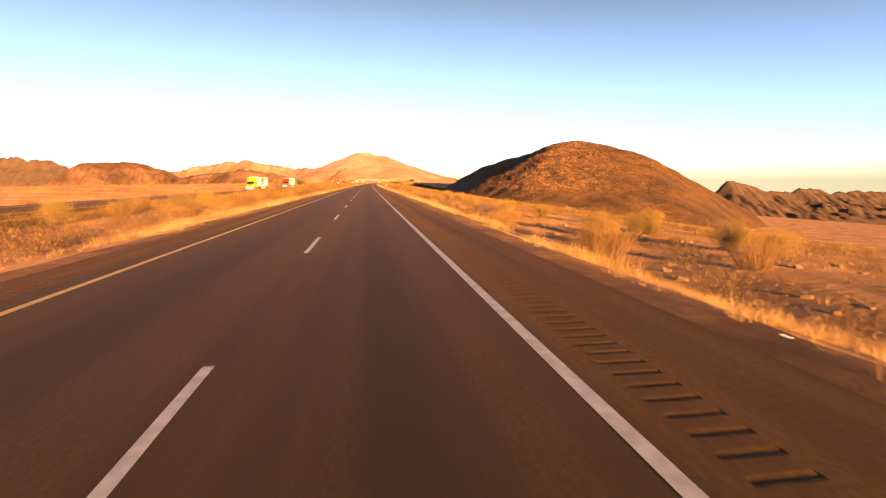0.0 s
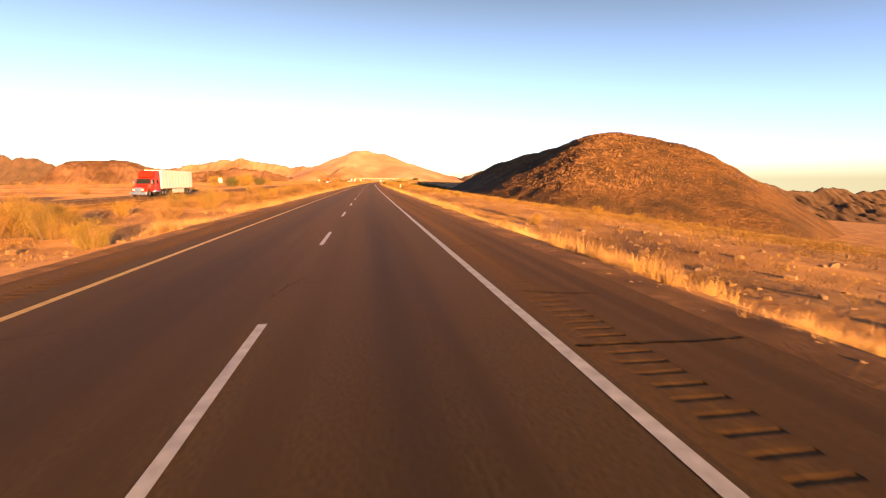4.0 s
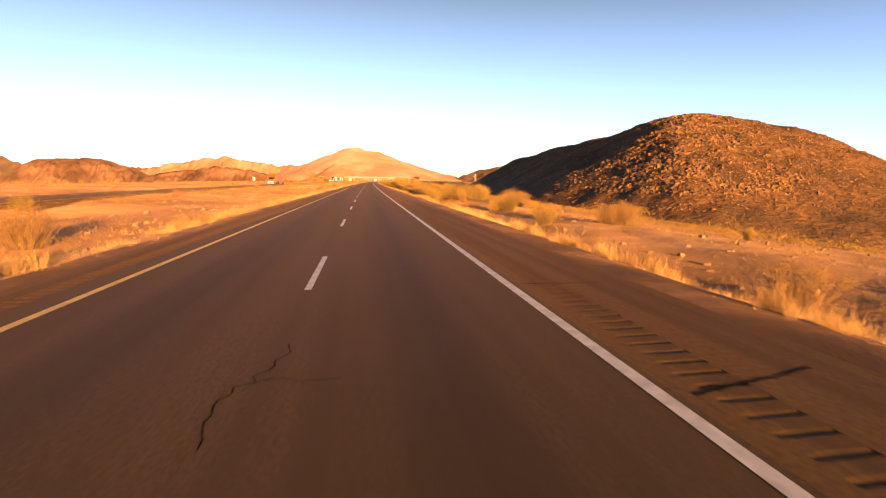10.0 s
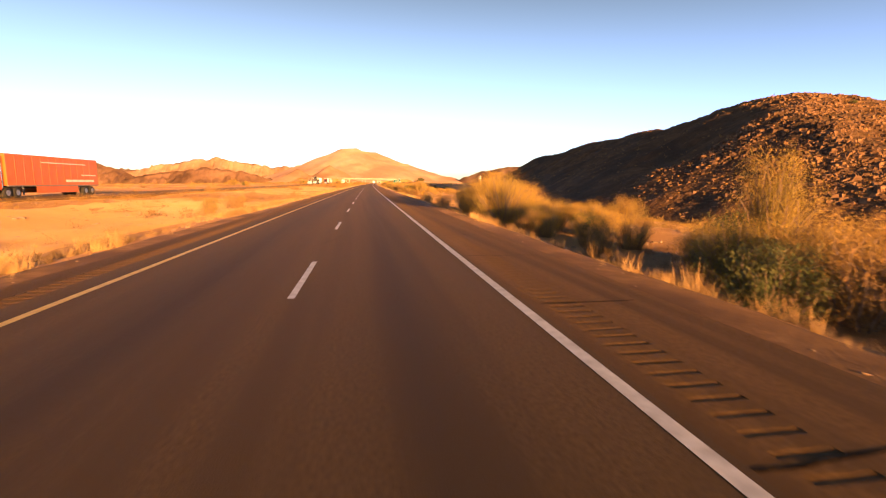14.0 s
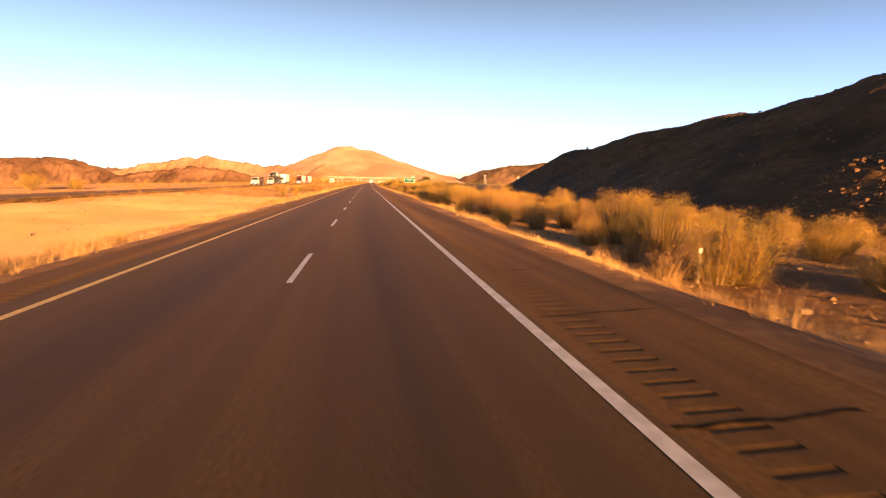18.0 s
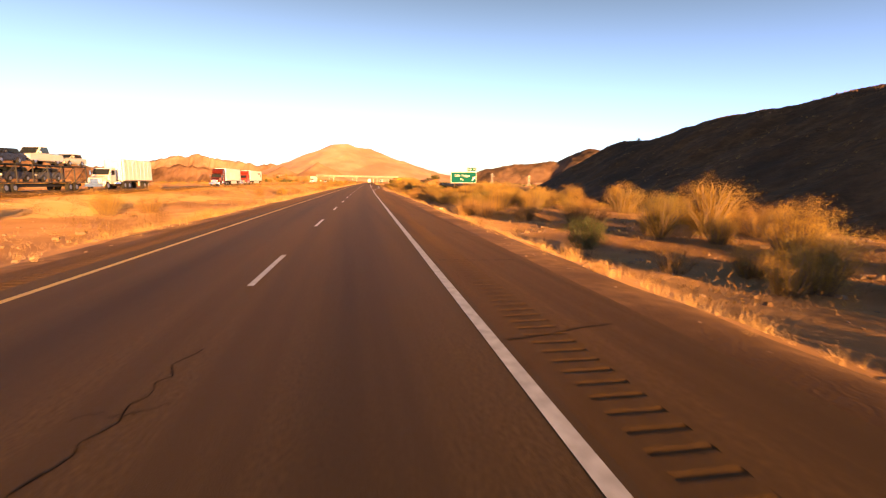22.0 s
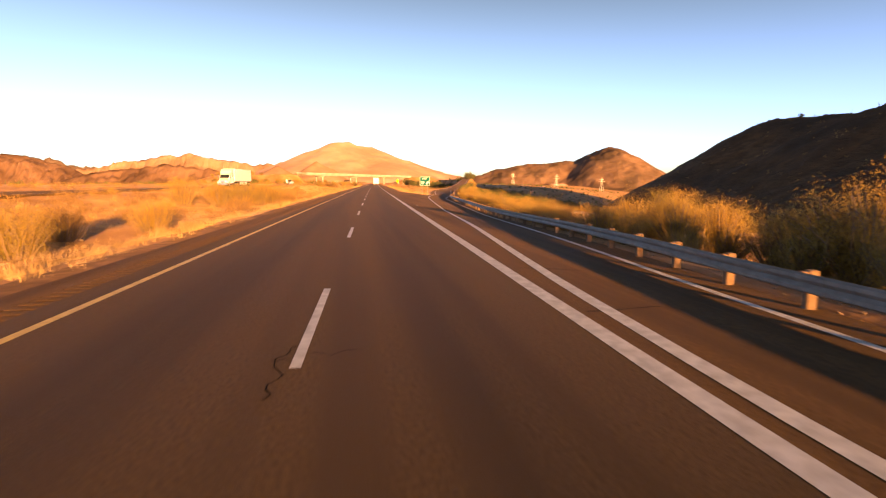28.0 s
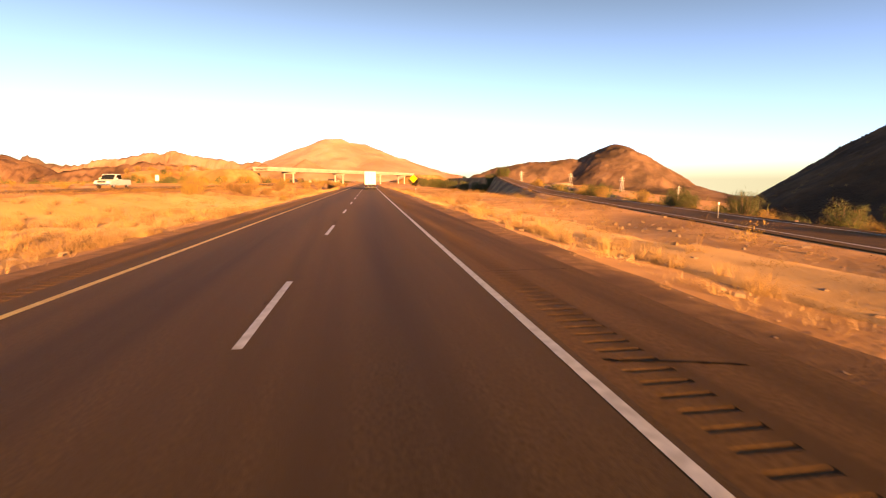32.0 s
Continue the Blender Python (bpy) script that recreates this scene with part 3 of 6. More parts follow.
def box(x0, x1, y0, y1, z0, z1, bevel=0.02, bm=None, seg=1):
    """A bevelled block between two corners."""
    own = bmesh.new()
    bmesh.ops.create_cube(own, size=1, matrix=Matrix.LocRotScale(((x0 + x1) / 2, (y0 + y1) / 2, (z0 + z1) / 2), None, (x1 - x0, y1 - y0, z1 - z0)))
    if bevel:
        bmesh.ops.bevel(own, geom=own.edges[:], offset=min(bevel, 0.45 * min(x1 - x0, y1 - y0, z1 - z0)), segments=seg, affect="EDGES")
    return merge(bm, own)


def merge(bm, own):
    if bm is None:
        return own
    me = bpy.data.meshes.new("tmp")
    own.to_mesh(me)
    own.free()
    bm.from_mesh(me)
    bpy.data.meshes.remove(me)
    return bm


def tube(a, b, r, seg=12, bm=None, r2=None, bevel=0.0):
    """A round bar from a to b."""
    a, b = Vector(a), Vector(b)
    own = bmesh.new()
    m = Matrix.Translation((a + b) / 2) @ (b - a).to_track_quat("Z", "Y").to_matrix().to_4x4()
    bmesh.ops.create_cone(own, cap_ends=True, segments=seg, radius1=r, radius2=r if r2 is None else r2, depth=(b - a).length, matrix=m)
    if bevel:
        bmesh.ops.bevel(own, geom=[e for e in own.edges if len(e.link_faces) == 2 and any(len(f.verts) > 4 for f in e.link_faces)], offset=bevel, segments=2, affect="EDGES")
    return merge(bm, own)


def profile(points, x0, x1, bevel=0.03, taper=0.0, bm=None):
    """A side profile, points (y, z), extruded across from x0 to x1."""
    own = bmesh.new()
    f = own.faces.new([own.verts.new((x0, y, z)) for y, z in points])
    r = bmesh.ops.extrude_face_region(own, geom=[f])
    for v in r["geom"]:
        if isinstance(v, bmesh.types.BMVert):
            v.co.x = x1
    bmesh.ops.recalc_face_normals(own, faces=own.faces[:])
    if bevel:
        bmesh.ops.bevel(own, geom=own.edges[:], offset=bevel, segments=2, affect="EDGES")
    return merge(bm, own)


def thing(name, s, d, z, turn=0.0, label="", category="", group=""):
    """An Empty on the road's grid at (s, d), turned against the road's heading, that carries a thing's parts."""
    x, y = road_xy(s, d)
    ob = new(name)
    ob.matrix_basis = pose(float(x), float(y), z, 0, 0, turn - heading(s))
    return tagged(ob, label, category, group)


def text_mesh(name, body, size, m, mat, parent):
    """Raised lettering as a mesh."""
    cu = bpy.data.curves.new(name, "FONT")
    cu.body, cu.size, cu.extrude, cu.align_x, cu.align_y, cu.offset = body, size, 0.004, "CENTER", "CENTER", 0.012 * size
    tmp = bpy.data.objects.new(name, cu)
    scene.collection.objects.link(tmp)
    me = bpy.data.meshes.new_from_object(tmp.evaluated_get(bpy.context.evaluated_depsgraph_get()))
    bpy.data.objects.remove(tmp)
    bpy.data.curves.remove(cu)
    me.materials.clear()
    me.materials.append(mat)
    ob = new(name, me)
    ob.parent = parent
    ob.matrix_basis = m
    return ob




# ---- signs ----
def board(name, w, z0, z1, y, mat, parent, rim=0.05, border=M_SIGN_WHITE, x=0.0):
    """A sheet with a raised border strip, facing -y; the board spans x +- w/2."""
    b = part(name, box(x - w / 2, x + w / 2, y - 0.02, y + 0.03, z0, z1, 0.012), mat, parent)
    bm = None
    for x0, x1, a, c in ((x - w / 2 + 0.02, x + w / 2 - 0.02, z1 - rim - 0.02, z1 - 0.02), (x - w / 2 + 0.02, x + w / 2 - 0.02, z0 + 0.02, z0 + rim + 0.02),
                         (x - w / 2 + 0.02, x - w / 2 + rim + 0.02, z0 + rim + 0.02, z1 - rim - 0.02), (x + w / 2 - rim - 0.02, x + w / 2 - 0.02, z0 + rim + 0.02, z1 - rim - 0.02)):
        bm = box(x0, x1, y - 0.028, y - 0.018, a, c, 0.0, bm)
    part("border", bm, border, b)
    return b


def arrow(parent, cx, cz, y, size, mat):
    """An arrow that points up and to the right."""
    bm = bmesh.new()
    pts = [(-0.11, -0.5), (0.11, -0.5), (0.11, 0.05), (0.34, 0.05), (0.0, 0.5), (-0.34, 0.05), (-0.11, 0.05)]
    f = bm.faces.new([bm.verts.new((px * size, 0, pz * size)) for px, pz in pts])
    r = bmesh.ops.extrude_face_region(bm, geom=[f])
    for v in r["geom"]:
        if isinstance(v, bmesh.types.BMVert):
            v.co.y = -0.008
    bmesh.ops.recalc_face_normals(bm, faces=bm.faces[:])
    bm.transform(pose(cx, y, cz) @ pose(0, 0, 0, 0, 40, 0))
    return part("arrow", bm, mat, parent)


def letters(body, size, x, z, y, parent, name="lettering"):
    return text_mesh(name, body, size, pose(x, y, z, 90, 0, 0), M_SIGN_WHITE, parent)


guide = thing("guide_sign", 817, 21.0, -0.85, -10, "green exit guide sign with white lettering on three steel posts", "road sign")
for px in (-1.75, 0.0, 1.75):
    part("post", box(px - 0.07, px + 0.07, 0.05, 0.19, -0.6, 4.2 if px < 1 else 5.1, 0.01), M_WOOD, guide)
b = board("panel", 5.0, 2.4, 4.6, 0.0, M_GREEN_SIGN, guide, 0.09)
letters("Gold", 0.52, -1.25, 3.85, -0.022, b)
letters("Nugget", 0.52, 0.45, 3.85, -0.022, b)
letters("Rd", 0.52, -0.35, 3.1, -0.022, b)
arrow(b, 1.95, 3.3, -0.022, 0.95, M_SIGN_WHITE)
b = board("exit_tab", 1.85, 4.62, 5.45, 0.0, M_GREEN_SIGN, guide, 0.07, x=1.57)
letters("EXIT", 0.36, 1.25, 5.03, -0.022, b)
letters("26", 0.42, 2.05, 5.03, -0.022, b)

gore_sign = thing("exit_sign", 1007.4, 9.9, -0.42, -6, "green gore sign reading EXIT 26 with an arrow on two posts", "road sign")
for px in (-0.46, 0.46):
    part("post", box(px - 0.04, px + 0.04, 0.04, 0.11, -0.6, 3.25, 0.008), M_STEEL, gore_sign)
    for pz in (2.0, 3.0):
        part("bolt", box(px - 0.018, px + 0.018, -0.03, -0.018, pz - 0.018, pz + 0.018, 0.004), M_STEEL, gore_sign)
b = board("panel", 1.75, 1.75, 3.32, 0.0, M_GREEN_SIGN, gore_sign, 0.05)
letters("EXIT", 0.45, 0.04, 2.95, -0.022, b)
letters("26", 0.60, -0.36, 2.27, -0.022, b)
arrow(b, 0.46, 2.22, -0.022, 0.64, M_SIGN_WHITE)

advice = thing("advisory_sign", 925, 15.5, -0.7, -4, "yellow square exit speed sign on two posts", "road sign")
for px in (-0.5, 0.5):
    part("post", box(px - 0.045, px + 0.045, 0.04, 0.13, -0.6, 3.5, 0.01), M_WOOD, advice)
b = board("panel", 1.8, 2.0, 3.75, 0.0, M_SIGN_YELLOW, advice, 0.05, M_BLACK)
bm = box(-0.55, 0.55, -0.03, -0.018, 3.2, 3.45, 0.0)
box(-0.4, 0.4, -0.03, -0.018, 2.45, 2.95, 0.0, bm)
part("lettering_bars", bm, M_BLACK, b)

warn = thing("warning_sign", 1185, 13.1, -0.5, -3, "yellow diamond warning sign on two posts", "road sign")
for px in (-0.45, 0.45):
    part("post", box(px - 0.045, px + 0.045, 0.04, 0.13, -0.6, 3.2, 0.01), M_WOOD, warn)
bm = box(-0.75, 0.75, -0.02, 0.03, -0.75, 0.75, 0.06)
bm.transform(pose(0, 0, 3.1) @ pose(0, 0, 0, 0, 45, 0))
part("panel", bm, M_SIGN_YELLOW, warn)

back_sign = thing("small_sign", 264, -39.5, 0.3, 180, "small pale sign board on a post beside the opposite road", "road sign")
part("post", box(-0.04, 0.04, -0.08, 0.0, -0.4, 2.4, 0.01), M_STEEL, back_sign)
part("panel", box(-0.45, 0.45, 0.0, 0.04, 1.2, 2.5, 0.02), M_SIGN_WHITE, back_sign)
for s0 in (505, 1158):
    o = thing("small_sign", s0, -39.0, 0.5, 180, "small pale sign board on a post beside the opposite road", "road sign")
    part("post", box(-0.04, 0.04, -0.08, 0.0, -0.4, 2.6, 0.01), M_STEEL, o)
    part("panel", box(-0.35, 0.35, 0.0, 0.04, 1.5, 2.6, 0.02), M_SIGN_WHITE, o)


def delineator(s, d):
    z = float(ground_z(s, d))
    o = thing("delineator_post", s, d, z, 0, "grey steel marker post with a white reflector on top", "marker post", "marker posts")
    part("post", box(-0.035, 0.035, -0.02, 0.02, -0.3, 0.98, 0.008), M_STEEL, o)
    part("reflector", box(-0.055, 0.055, -0.034, -0.022, 0.95, 1.10, 0.008), M_SIGN_WHITE, o, "white reflector")


# tall narrow board beside the verge; washed-out glare is put into its white panel
mile = thing("marker_sign", 289.8, 11.8, float(ground_z(289.8, 11.8)), -4, "tall narrow marker sign, coloured pale like glare, on a single steel post", "road sign")
part("post", box(-0.03, 0.03, -0.02, 0.02, -0.4, 1.72, 0.006), M_STEEL, mile)
panel = part("panel", box(-0.16, 0.16, -0.034, -0.024, 0.80, 1.76, 0.012), M_SIGN_WHITE, mile)
for k, (z0, z1) in enumerate(((1.52, 1.66), (1.26, 1.40), (1.00, 1.14))):
    part("marking", box(-0.06, 0.05 + 0.02 * k, -0.038, -0.035, z0, z1, 0.0), M_GREY, panel)
for s0, d0 in ((435.3, 10.5), (600.2, 10.9), (1008, 20.0), (1085, 25.0), (1130, 8.6)):
    delineator(s0, d0)


# ---- guardrail ----
def guardrail(s0, s1):
    o = tagged(new("guardrail"), "galvanised steel W-beam guardrail on timber posts along the exit ramp", "guardrail")
    out = lambda s: ramp_right(s) + 0.6
    s = np.arange(s0, s1, 1.905)
    prof = ((0.0, 0.45), (0.05, 0.48), (0.05, 0.54), (0.0, 0.6), (0.05, 0.66), (0.05, 0.72), (0.0, 0.75))
    for k in range(0, len(s) - 2, 2):
        ss = np.linspace(s[k], s[k + 2] + 0.12, 5)
        v = []
        for off, z in prof:
            x, y = road_xy(ss, out(ss) - off - (0.006 if k % 4 else 0.0))
            v.append(np.stack([x, y, z - 0.16 + pave_z(ss, out(ss))], -1))
        for off, z in prof[::-1]:
            x, y = road_xy(ss, out(ss) - off + 0.012 - (0.006 if k % 4 else 0.0))
            v.append(np.stack([x, y, z - 0.16 + pave_z(ss, out(ss))], -1))
        v.append(v[0])
        mesh_object("rail_beam", np.stack(v, 1).reshape(-1, 3), grid_faces(5, len(v)), M_STEEL, o)
    first = None
    for a in s:
        x, y = road_xy(a, float(out(a)) + 0.2)
        if first is None:
            first = part("post", box(-0.08, 0.08, -0.07, 0.07, -0.9, 0.78, 0.015), M_WOOD, o)
            block = part("spacer_block", box(-0.19, -0.08, -0.065, 0.065, 0.46, 0.76, 0.012), M_WOOD, o)
            p, q = first, block
        else:
            p, q = new("post", first.data), new("spacer_block", block.data)
            p.parent = q.parent = o
        p.matrix_basis = q.matrix_basis = pose(float(x), float(y), float(pave_z(a, out(a))) - 0.16, 0, 0, -heading(a) - 7)
    return o


guardrail(886, 1022)


# ---- the overpass ----
def overpass():
    o = tagged(new("overpass"), "long pale concrete road bridge over the highway", "bridge")
    A, B = (1350.0, -60.0), (1566.0, 42.0)
    n = 24
    u = np.linspace(0, 1, n)
    s, d = A[0] + (B[0] - A[0]) * u, A[1] + (B[1] - A[1]) * u
    x, y = road_xy(s, d)
    ax = Vector((float(x[-1] - x[0]), float(y[-1] - y[0]), 0)).normalized()
    nx, ny = ax.y, -ax.x

    def slab(name, w0, w1, z0, z1, mat):
        v = []
        for w, z in ((w0, z0), (w0, z1), (w1, z1), (w1, z0), (w0, z0)):
            v.append(np.stack([x + nx * w, y + ny * w, np.full(n, z)], -1))
        return mesh_object(name, np.stack(v, 1).reshape(-1, 3), grid_faces(n, 5)[:, ::-1], mat, o)
    slab("deck", -5, 5, 8.75, 9.1, M_CONCRETE)
    for w in (-4.2, -1.4, 1.4, 4.2):
        slab("girder", w - 0.3, w + 0.3, 7.7, 8.747, M_CONCRETE)
    for w in (-5.0, 4.7):
        slab("parapet", w, w + 0.3, 9.103, 10.1, M_CONCRETE)
    for k in (0.115, 0.38, 0.66, 0.9):
        px, py = float(np.interp(k, u, x)), float(np.interp(k, u, y))
        cap = part("pier_cap", box(-0.7, 0.7, -4.6, 4.6, 6.6, 7.69, 0.06), M_CONCRETE, o)
        cap.matrix_basis = pose(px, py, 0, 0, 0, math.degrees(math.atan2(ax.y, ax.x)))
        for w in (-3.2, 3.2):
            part("pier", tube((px + nx * w, py + ny * w, -1.5), (px + nx * w, py + ny * w, 6.597), 0.55, 16), M_CONCRETE, o)
    return A, B


overpass()


def rise(X, Y, s, d, ls, ld, h, seed):
    x, y = road_xy(s, d)
    return h * ease(1.0, 0.35, np.hypot((X - x) / ls, (Y - y) / ld)) - 1.2 + (fractal(X * 0.1, Y * 0.1, seed) - 0.5) * 0.6


def mound(name, label, s, d, ls, ld, h, seed):
    """An earth embankment with soft sides."""
    x, y = road_xy(s, d)
    massif(name, label, float(x), float(y), 50, 50, (ls, ld), lambda X, Y: rise(X, Y, s, d, ls, ld, h, seed), M_SAND)


SLOPE = (1390, -112, 62, 75, 9.5, 51)
mound("hillside_left", "scrubby slope with houses beside the overpass", *SLOPE)
mound("embankment_left", "earth embankment of the overpass", 1343, -74, 24, 24, 9.6, 53)
mound("embankment_right", "earth embankment of the overpass", 1578, 58, 38, 26, 9.9, 52)


# ---- vehicles ----
def wheel(parent, x, y, r=0.5, w=0.28):
    t = part("tyre", tube((x - w / 2, y, r), (x + w / 2, y, r), r, 20, bevel=0.05), M_RUBBER, parent)
    side = 1 if x > 0 else -1
    part("rim", tube((x + side * (w / 2 - 0.04), y, r), (x + side * (w / 2 + 0.012), y, r), r * 0.58, 16, bevel=0.02), M_RIM, t)


def semi_truck(s, d, z, turn, cab, trailer, label, stripe=None, day_cab=False, length=15.5, graphic=None):
    """A tractor and box trailer; its nose points along +y of its own frame."""
    o = thing("semi_truck", s, d, z, turn, label, "truck", "trucks on the highway")
    M_CAB = plain("truck_paint", cab, 0.3, var=0.08, scale=2.0)
    M_TR = M_BOX if trailer is None else plain("trailer_paint", trailer, 0.45, var=0.15, scale=1.2)
    # tractor, nose at y = 0
    part("hood", profile([(-0.15, 0.75), (0.0, 1.1), (-0.08, 1.45), (-1.5, 1.85), (-1.75, 1.85), (-1.75, 0.75)], -0.85, 0.85, 0.08), M_CAB, o)
    part("cab", profile([(-1.72, 0.7), (-1.72, 1.85), (-2.3, 2.75), (-3.4, 2.85), (-3.4, 0.7)], -1.1, 1.1, 0.07), M_CAB, o)
    if not day_cab:
        part("sleeper", profile([(-3.37, 0.75), (-3.37, 2.85), (-2.6, 2.9), (-3.2, 3.65), (-3.9, 3.95), (-5.0, 3.95), (-5.0, 0.75)], -1.18, 1.18, 0.08), M_CAB, o)
        for sx in (-1, 1):
            part("sleeper_window", box(sx * 1.165, sx * 1.195, -4.2, -3.7, 2.0, 2.5, 0.03), M_GLASS, o)
    bm = profile([(-1.73, 1.92), (-1.70, 1.95), (-2.2, 2.68), (-2.25, 2.66)], -0.98, 0.98, 0.0)
    part("windscreen", bm, M_GLASS, o)
    part("grille", box(-0.5, 0.5, -0.06, 0.03, 0.8, 1.4, 0.03), M_CHROME, o)
    part("bumper", box(-1.15, 1.15, -0.35, 0.06, 0.35, 0.78, 0.06, seg=2), M_CHROME, o)
    for sx in (-1, 1):
        part("headlight", box(sx * 0.62 - 0.16, sx * 0.62 + 0.16, -0.12, 0.04, 0.95, 1.2, 0.04), M_LAMP, o)
        part("fender", profile([(-0.35, 0.6), (-0.35, 1.05), (-0.7, 1.25), (-1.4, 1.25), (-1.75, 1.0), (-1.75, 0.7), (-1.55, 1.0), (-0.6, 1.0)], sx * 0.86, sx * 1.18, 0.03), M_CAB, o)
        part("door_window", box(sx * 1.085, sx * 1.115, -3.1, -2.25, 1.9, 2.5, 0.04), M_GLASS, o)
        part("mirror", box(sx * 1.28 - 0.08, sx * 1.28 + 0.08, -1.9, -1.75, 1.85, 2.5, 0.03), M_CHROME, o)
        part("mirror_arm", tube((sx * 1.05, -1.9, 2.2), (sx * 1.3, -1.82, 2.2), 0.025, 8), M_BLACK, o)
        part("fuel_tank", tube((sx * 0.85, -4.6, 0.75), (sx * 0.85, -2.9, 0.75), 0.33, 16, bevel=0.05), M_CHROME, o)
        part("exhaust_stack", tube((sx * 1.05, -5.15, 1.0), (sx * 1.05, -5.15, 3.9), 0.08, 12), M_CHROME, o)
        wheel(o, sx * 1.0, -1.05)
        for y in (-5.6, -6.9):
            wheel(o, sx * 0.95, y, 0.5, 0.5)
    part("chassis", box(-0.45, 0.45, -7.5, -0.5, 0.55, 0.95, 0.03), M_BLACK, o)
    part("fifth_wheel", box(-0.5, 0.5, -6.7, -5.8, 0.95, 1.14, 0.04), M_BLACK, o)
    # trailer
    y0, y1 = -5.45, -5.45 - length
    t = part("trailer", box(-1.29, 1.29, y1, y0, 1.15, 4.1, 0.05), M_TR, o)
    for sx in (-1, 1):
        for k in range(1, int(length / 1.25)):
            part("side_post", box(sx * 1.3 - 0.012, sx * 1.3 + 0.012, y0 - k * 1.25 - 0.02, y0 - k * 1.25 + 0.02, 1.3, 4.0, 0.0), M_TR, t)
        part("bottom_rail", box(sx * 1.27 - 0.04, sx * 1.27 + 0.04, y1, y0, 1.08, 1.2, 0.0), M_STEEL, t)
    part("trailer_frame", box(-0.5, 0.5, y1 + 0.3, y0 - 2, 0.85, 1.147, 0.02), M_BLACK, t)
    for sx in (-1, 1):
        part("side_skirt", box(sx * 1.2 - 0.02, sx * 1.2 + 0.02, y1 + 4.2, y0 - 4.2, 0.4, 1.13, 0.01), M_TR, t)
        part("landing_leg", box(sx * 0.7 - 0.06, sx * 0.7 + 0.06, y0 - 3.1, y0 - 2.95, 0.25, 1.12, 0.01), M_STEEL, t)
        for y in (y1 + 1.3, y1 + 2.6):
            wheel(o, sx * 0.95, y, 0.5, 0.5)
        if graphic:
            bm = None
            for a, c, e, f in graphic:
                bm = box(sx * 1.3 - 0.008, sx * 1.3 + 0.02 * (1 if sx > 0 else 0) + 0.008, y0 - c, y0 - a, e, f, 0.0, bm)
            part("lettering_bars", bm, M_BLACK if stripe is None else stripe, t)
    bm = None
    for sx in (-1, 1):
        bm = box(sx * 0.64 - 0.62, sx * 0.64 + 0.62, y1 - 0.03, y1 + 0.0, 1.25, 4.02, 0.02, bm)
    part("rear_door", bm, M_TR, t)
    for sx in (-1, 1):
        part("lock_rod", tube((sx * 0.35, y1 - 0.06, 1.2), (sx * 0.35, y1 - 0.06, 4.0), 0.02, 8), M_STEEL, t)
        part("tail_light", box(sx * 1.0 - 0.14, sx * 1.0 + 0.14, y1 - 0.05, y1 + 0.0, 1.0, 1.14, 0.02), M_RED_LENS, t)
    part("underride_guard", box(-1.15, 1.15, y1 - 0.02, y1 + 0.08, 0.5, 0.62, 0.02), M_STEEL, t)
    return o


OPP = lambda s: float(opp_z(s))
semi_truck(137, -32.4, OPP(137), 180, (0.75, 0.42, 0.03), None, "yellow truck with a white box trailer in the opposite lanes", graphic=[(5.3, 6.0, 2.75, 3.7), (6.2, 6.9, 2.75, 3.7), (7.1, 7.8, 2.75, 3.7), (5.2, 8.2, 2.3, 2.42), (5.2, 8.2, 2.05, 2.15), (0.8, 2.2, 1.6, 1.75), (13.2, 14.6, 1.6, 1.75)])
semi_truck(198, -32.4, OPP(198), 180, (0.42, 0.03, 0.02), None, "red truck with a plain white box trailer in the opposite lanes", length=13.6)
M_PALE = plain("pale_stripe", (0.75, 0.68, 0.55), 0.5)
semi_truck(500, -32.4, OPP(500), 180, (0.55, 0.10, 0.02), (0.55, 0.13, 0.03), "orange-red truck with an orange trailer", M_PALE, graphic=[(5, 13, 3.4, 3.5), (9, 14.5, 1.5, 1.75), (12, 15, 2.2, 2.32)])
semi_truck(843, -32.4, OPP(843), 180, (0.10, 0.015, 0.012), None, "dark red truck with a plain white box trailer", length=13.6)
semi_truck(868, -32.4, OPP(866), 180, (0.50, 0.03, 0.02), None, "bright red truck with a white trailer in the opposite lanes", graphic=[(9.8, 12.4, 3.0, 3.45), (13.3, 13.9, 2.2, 3.4)])
semi_truck(792, -32.4, OPP(792), 180, (0.72, 0.70, 0.66), None, "white truck with a white box trailer in the opposite lanes", day_cab=True, length=9)
semi_truck(1038, -32.4, OPP(1038), 180, (0.72, 0.71, 0.68), None, "white truck with a white box trailer in the opposite lanes")
semi_truck(1190, 1.85, 0.0, 0, (0.7, 0.7, 0.68), (0.85, 0.84, 0.80), "white box trailer truck seen from behind on the highway")


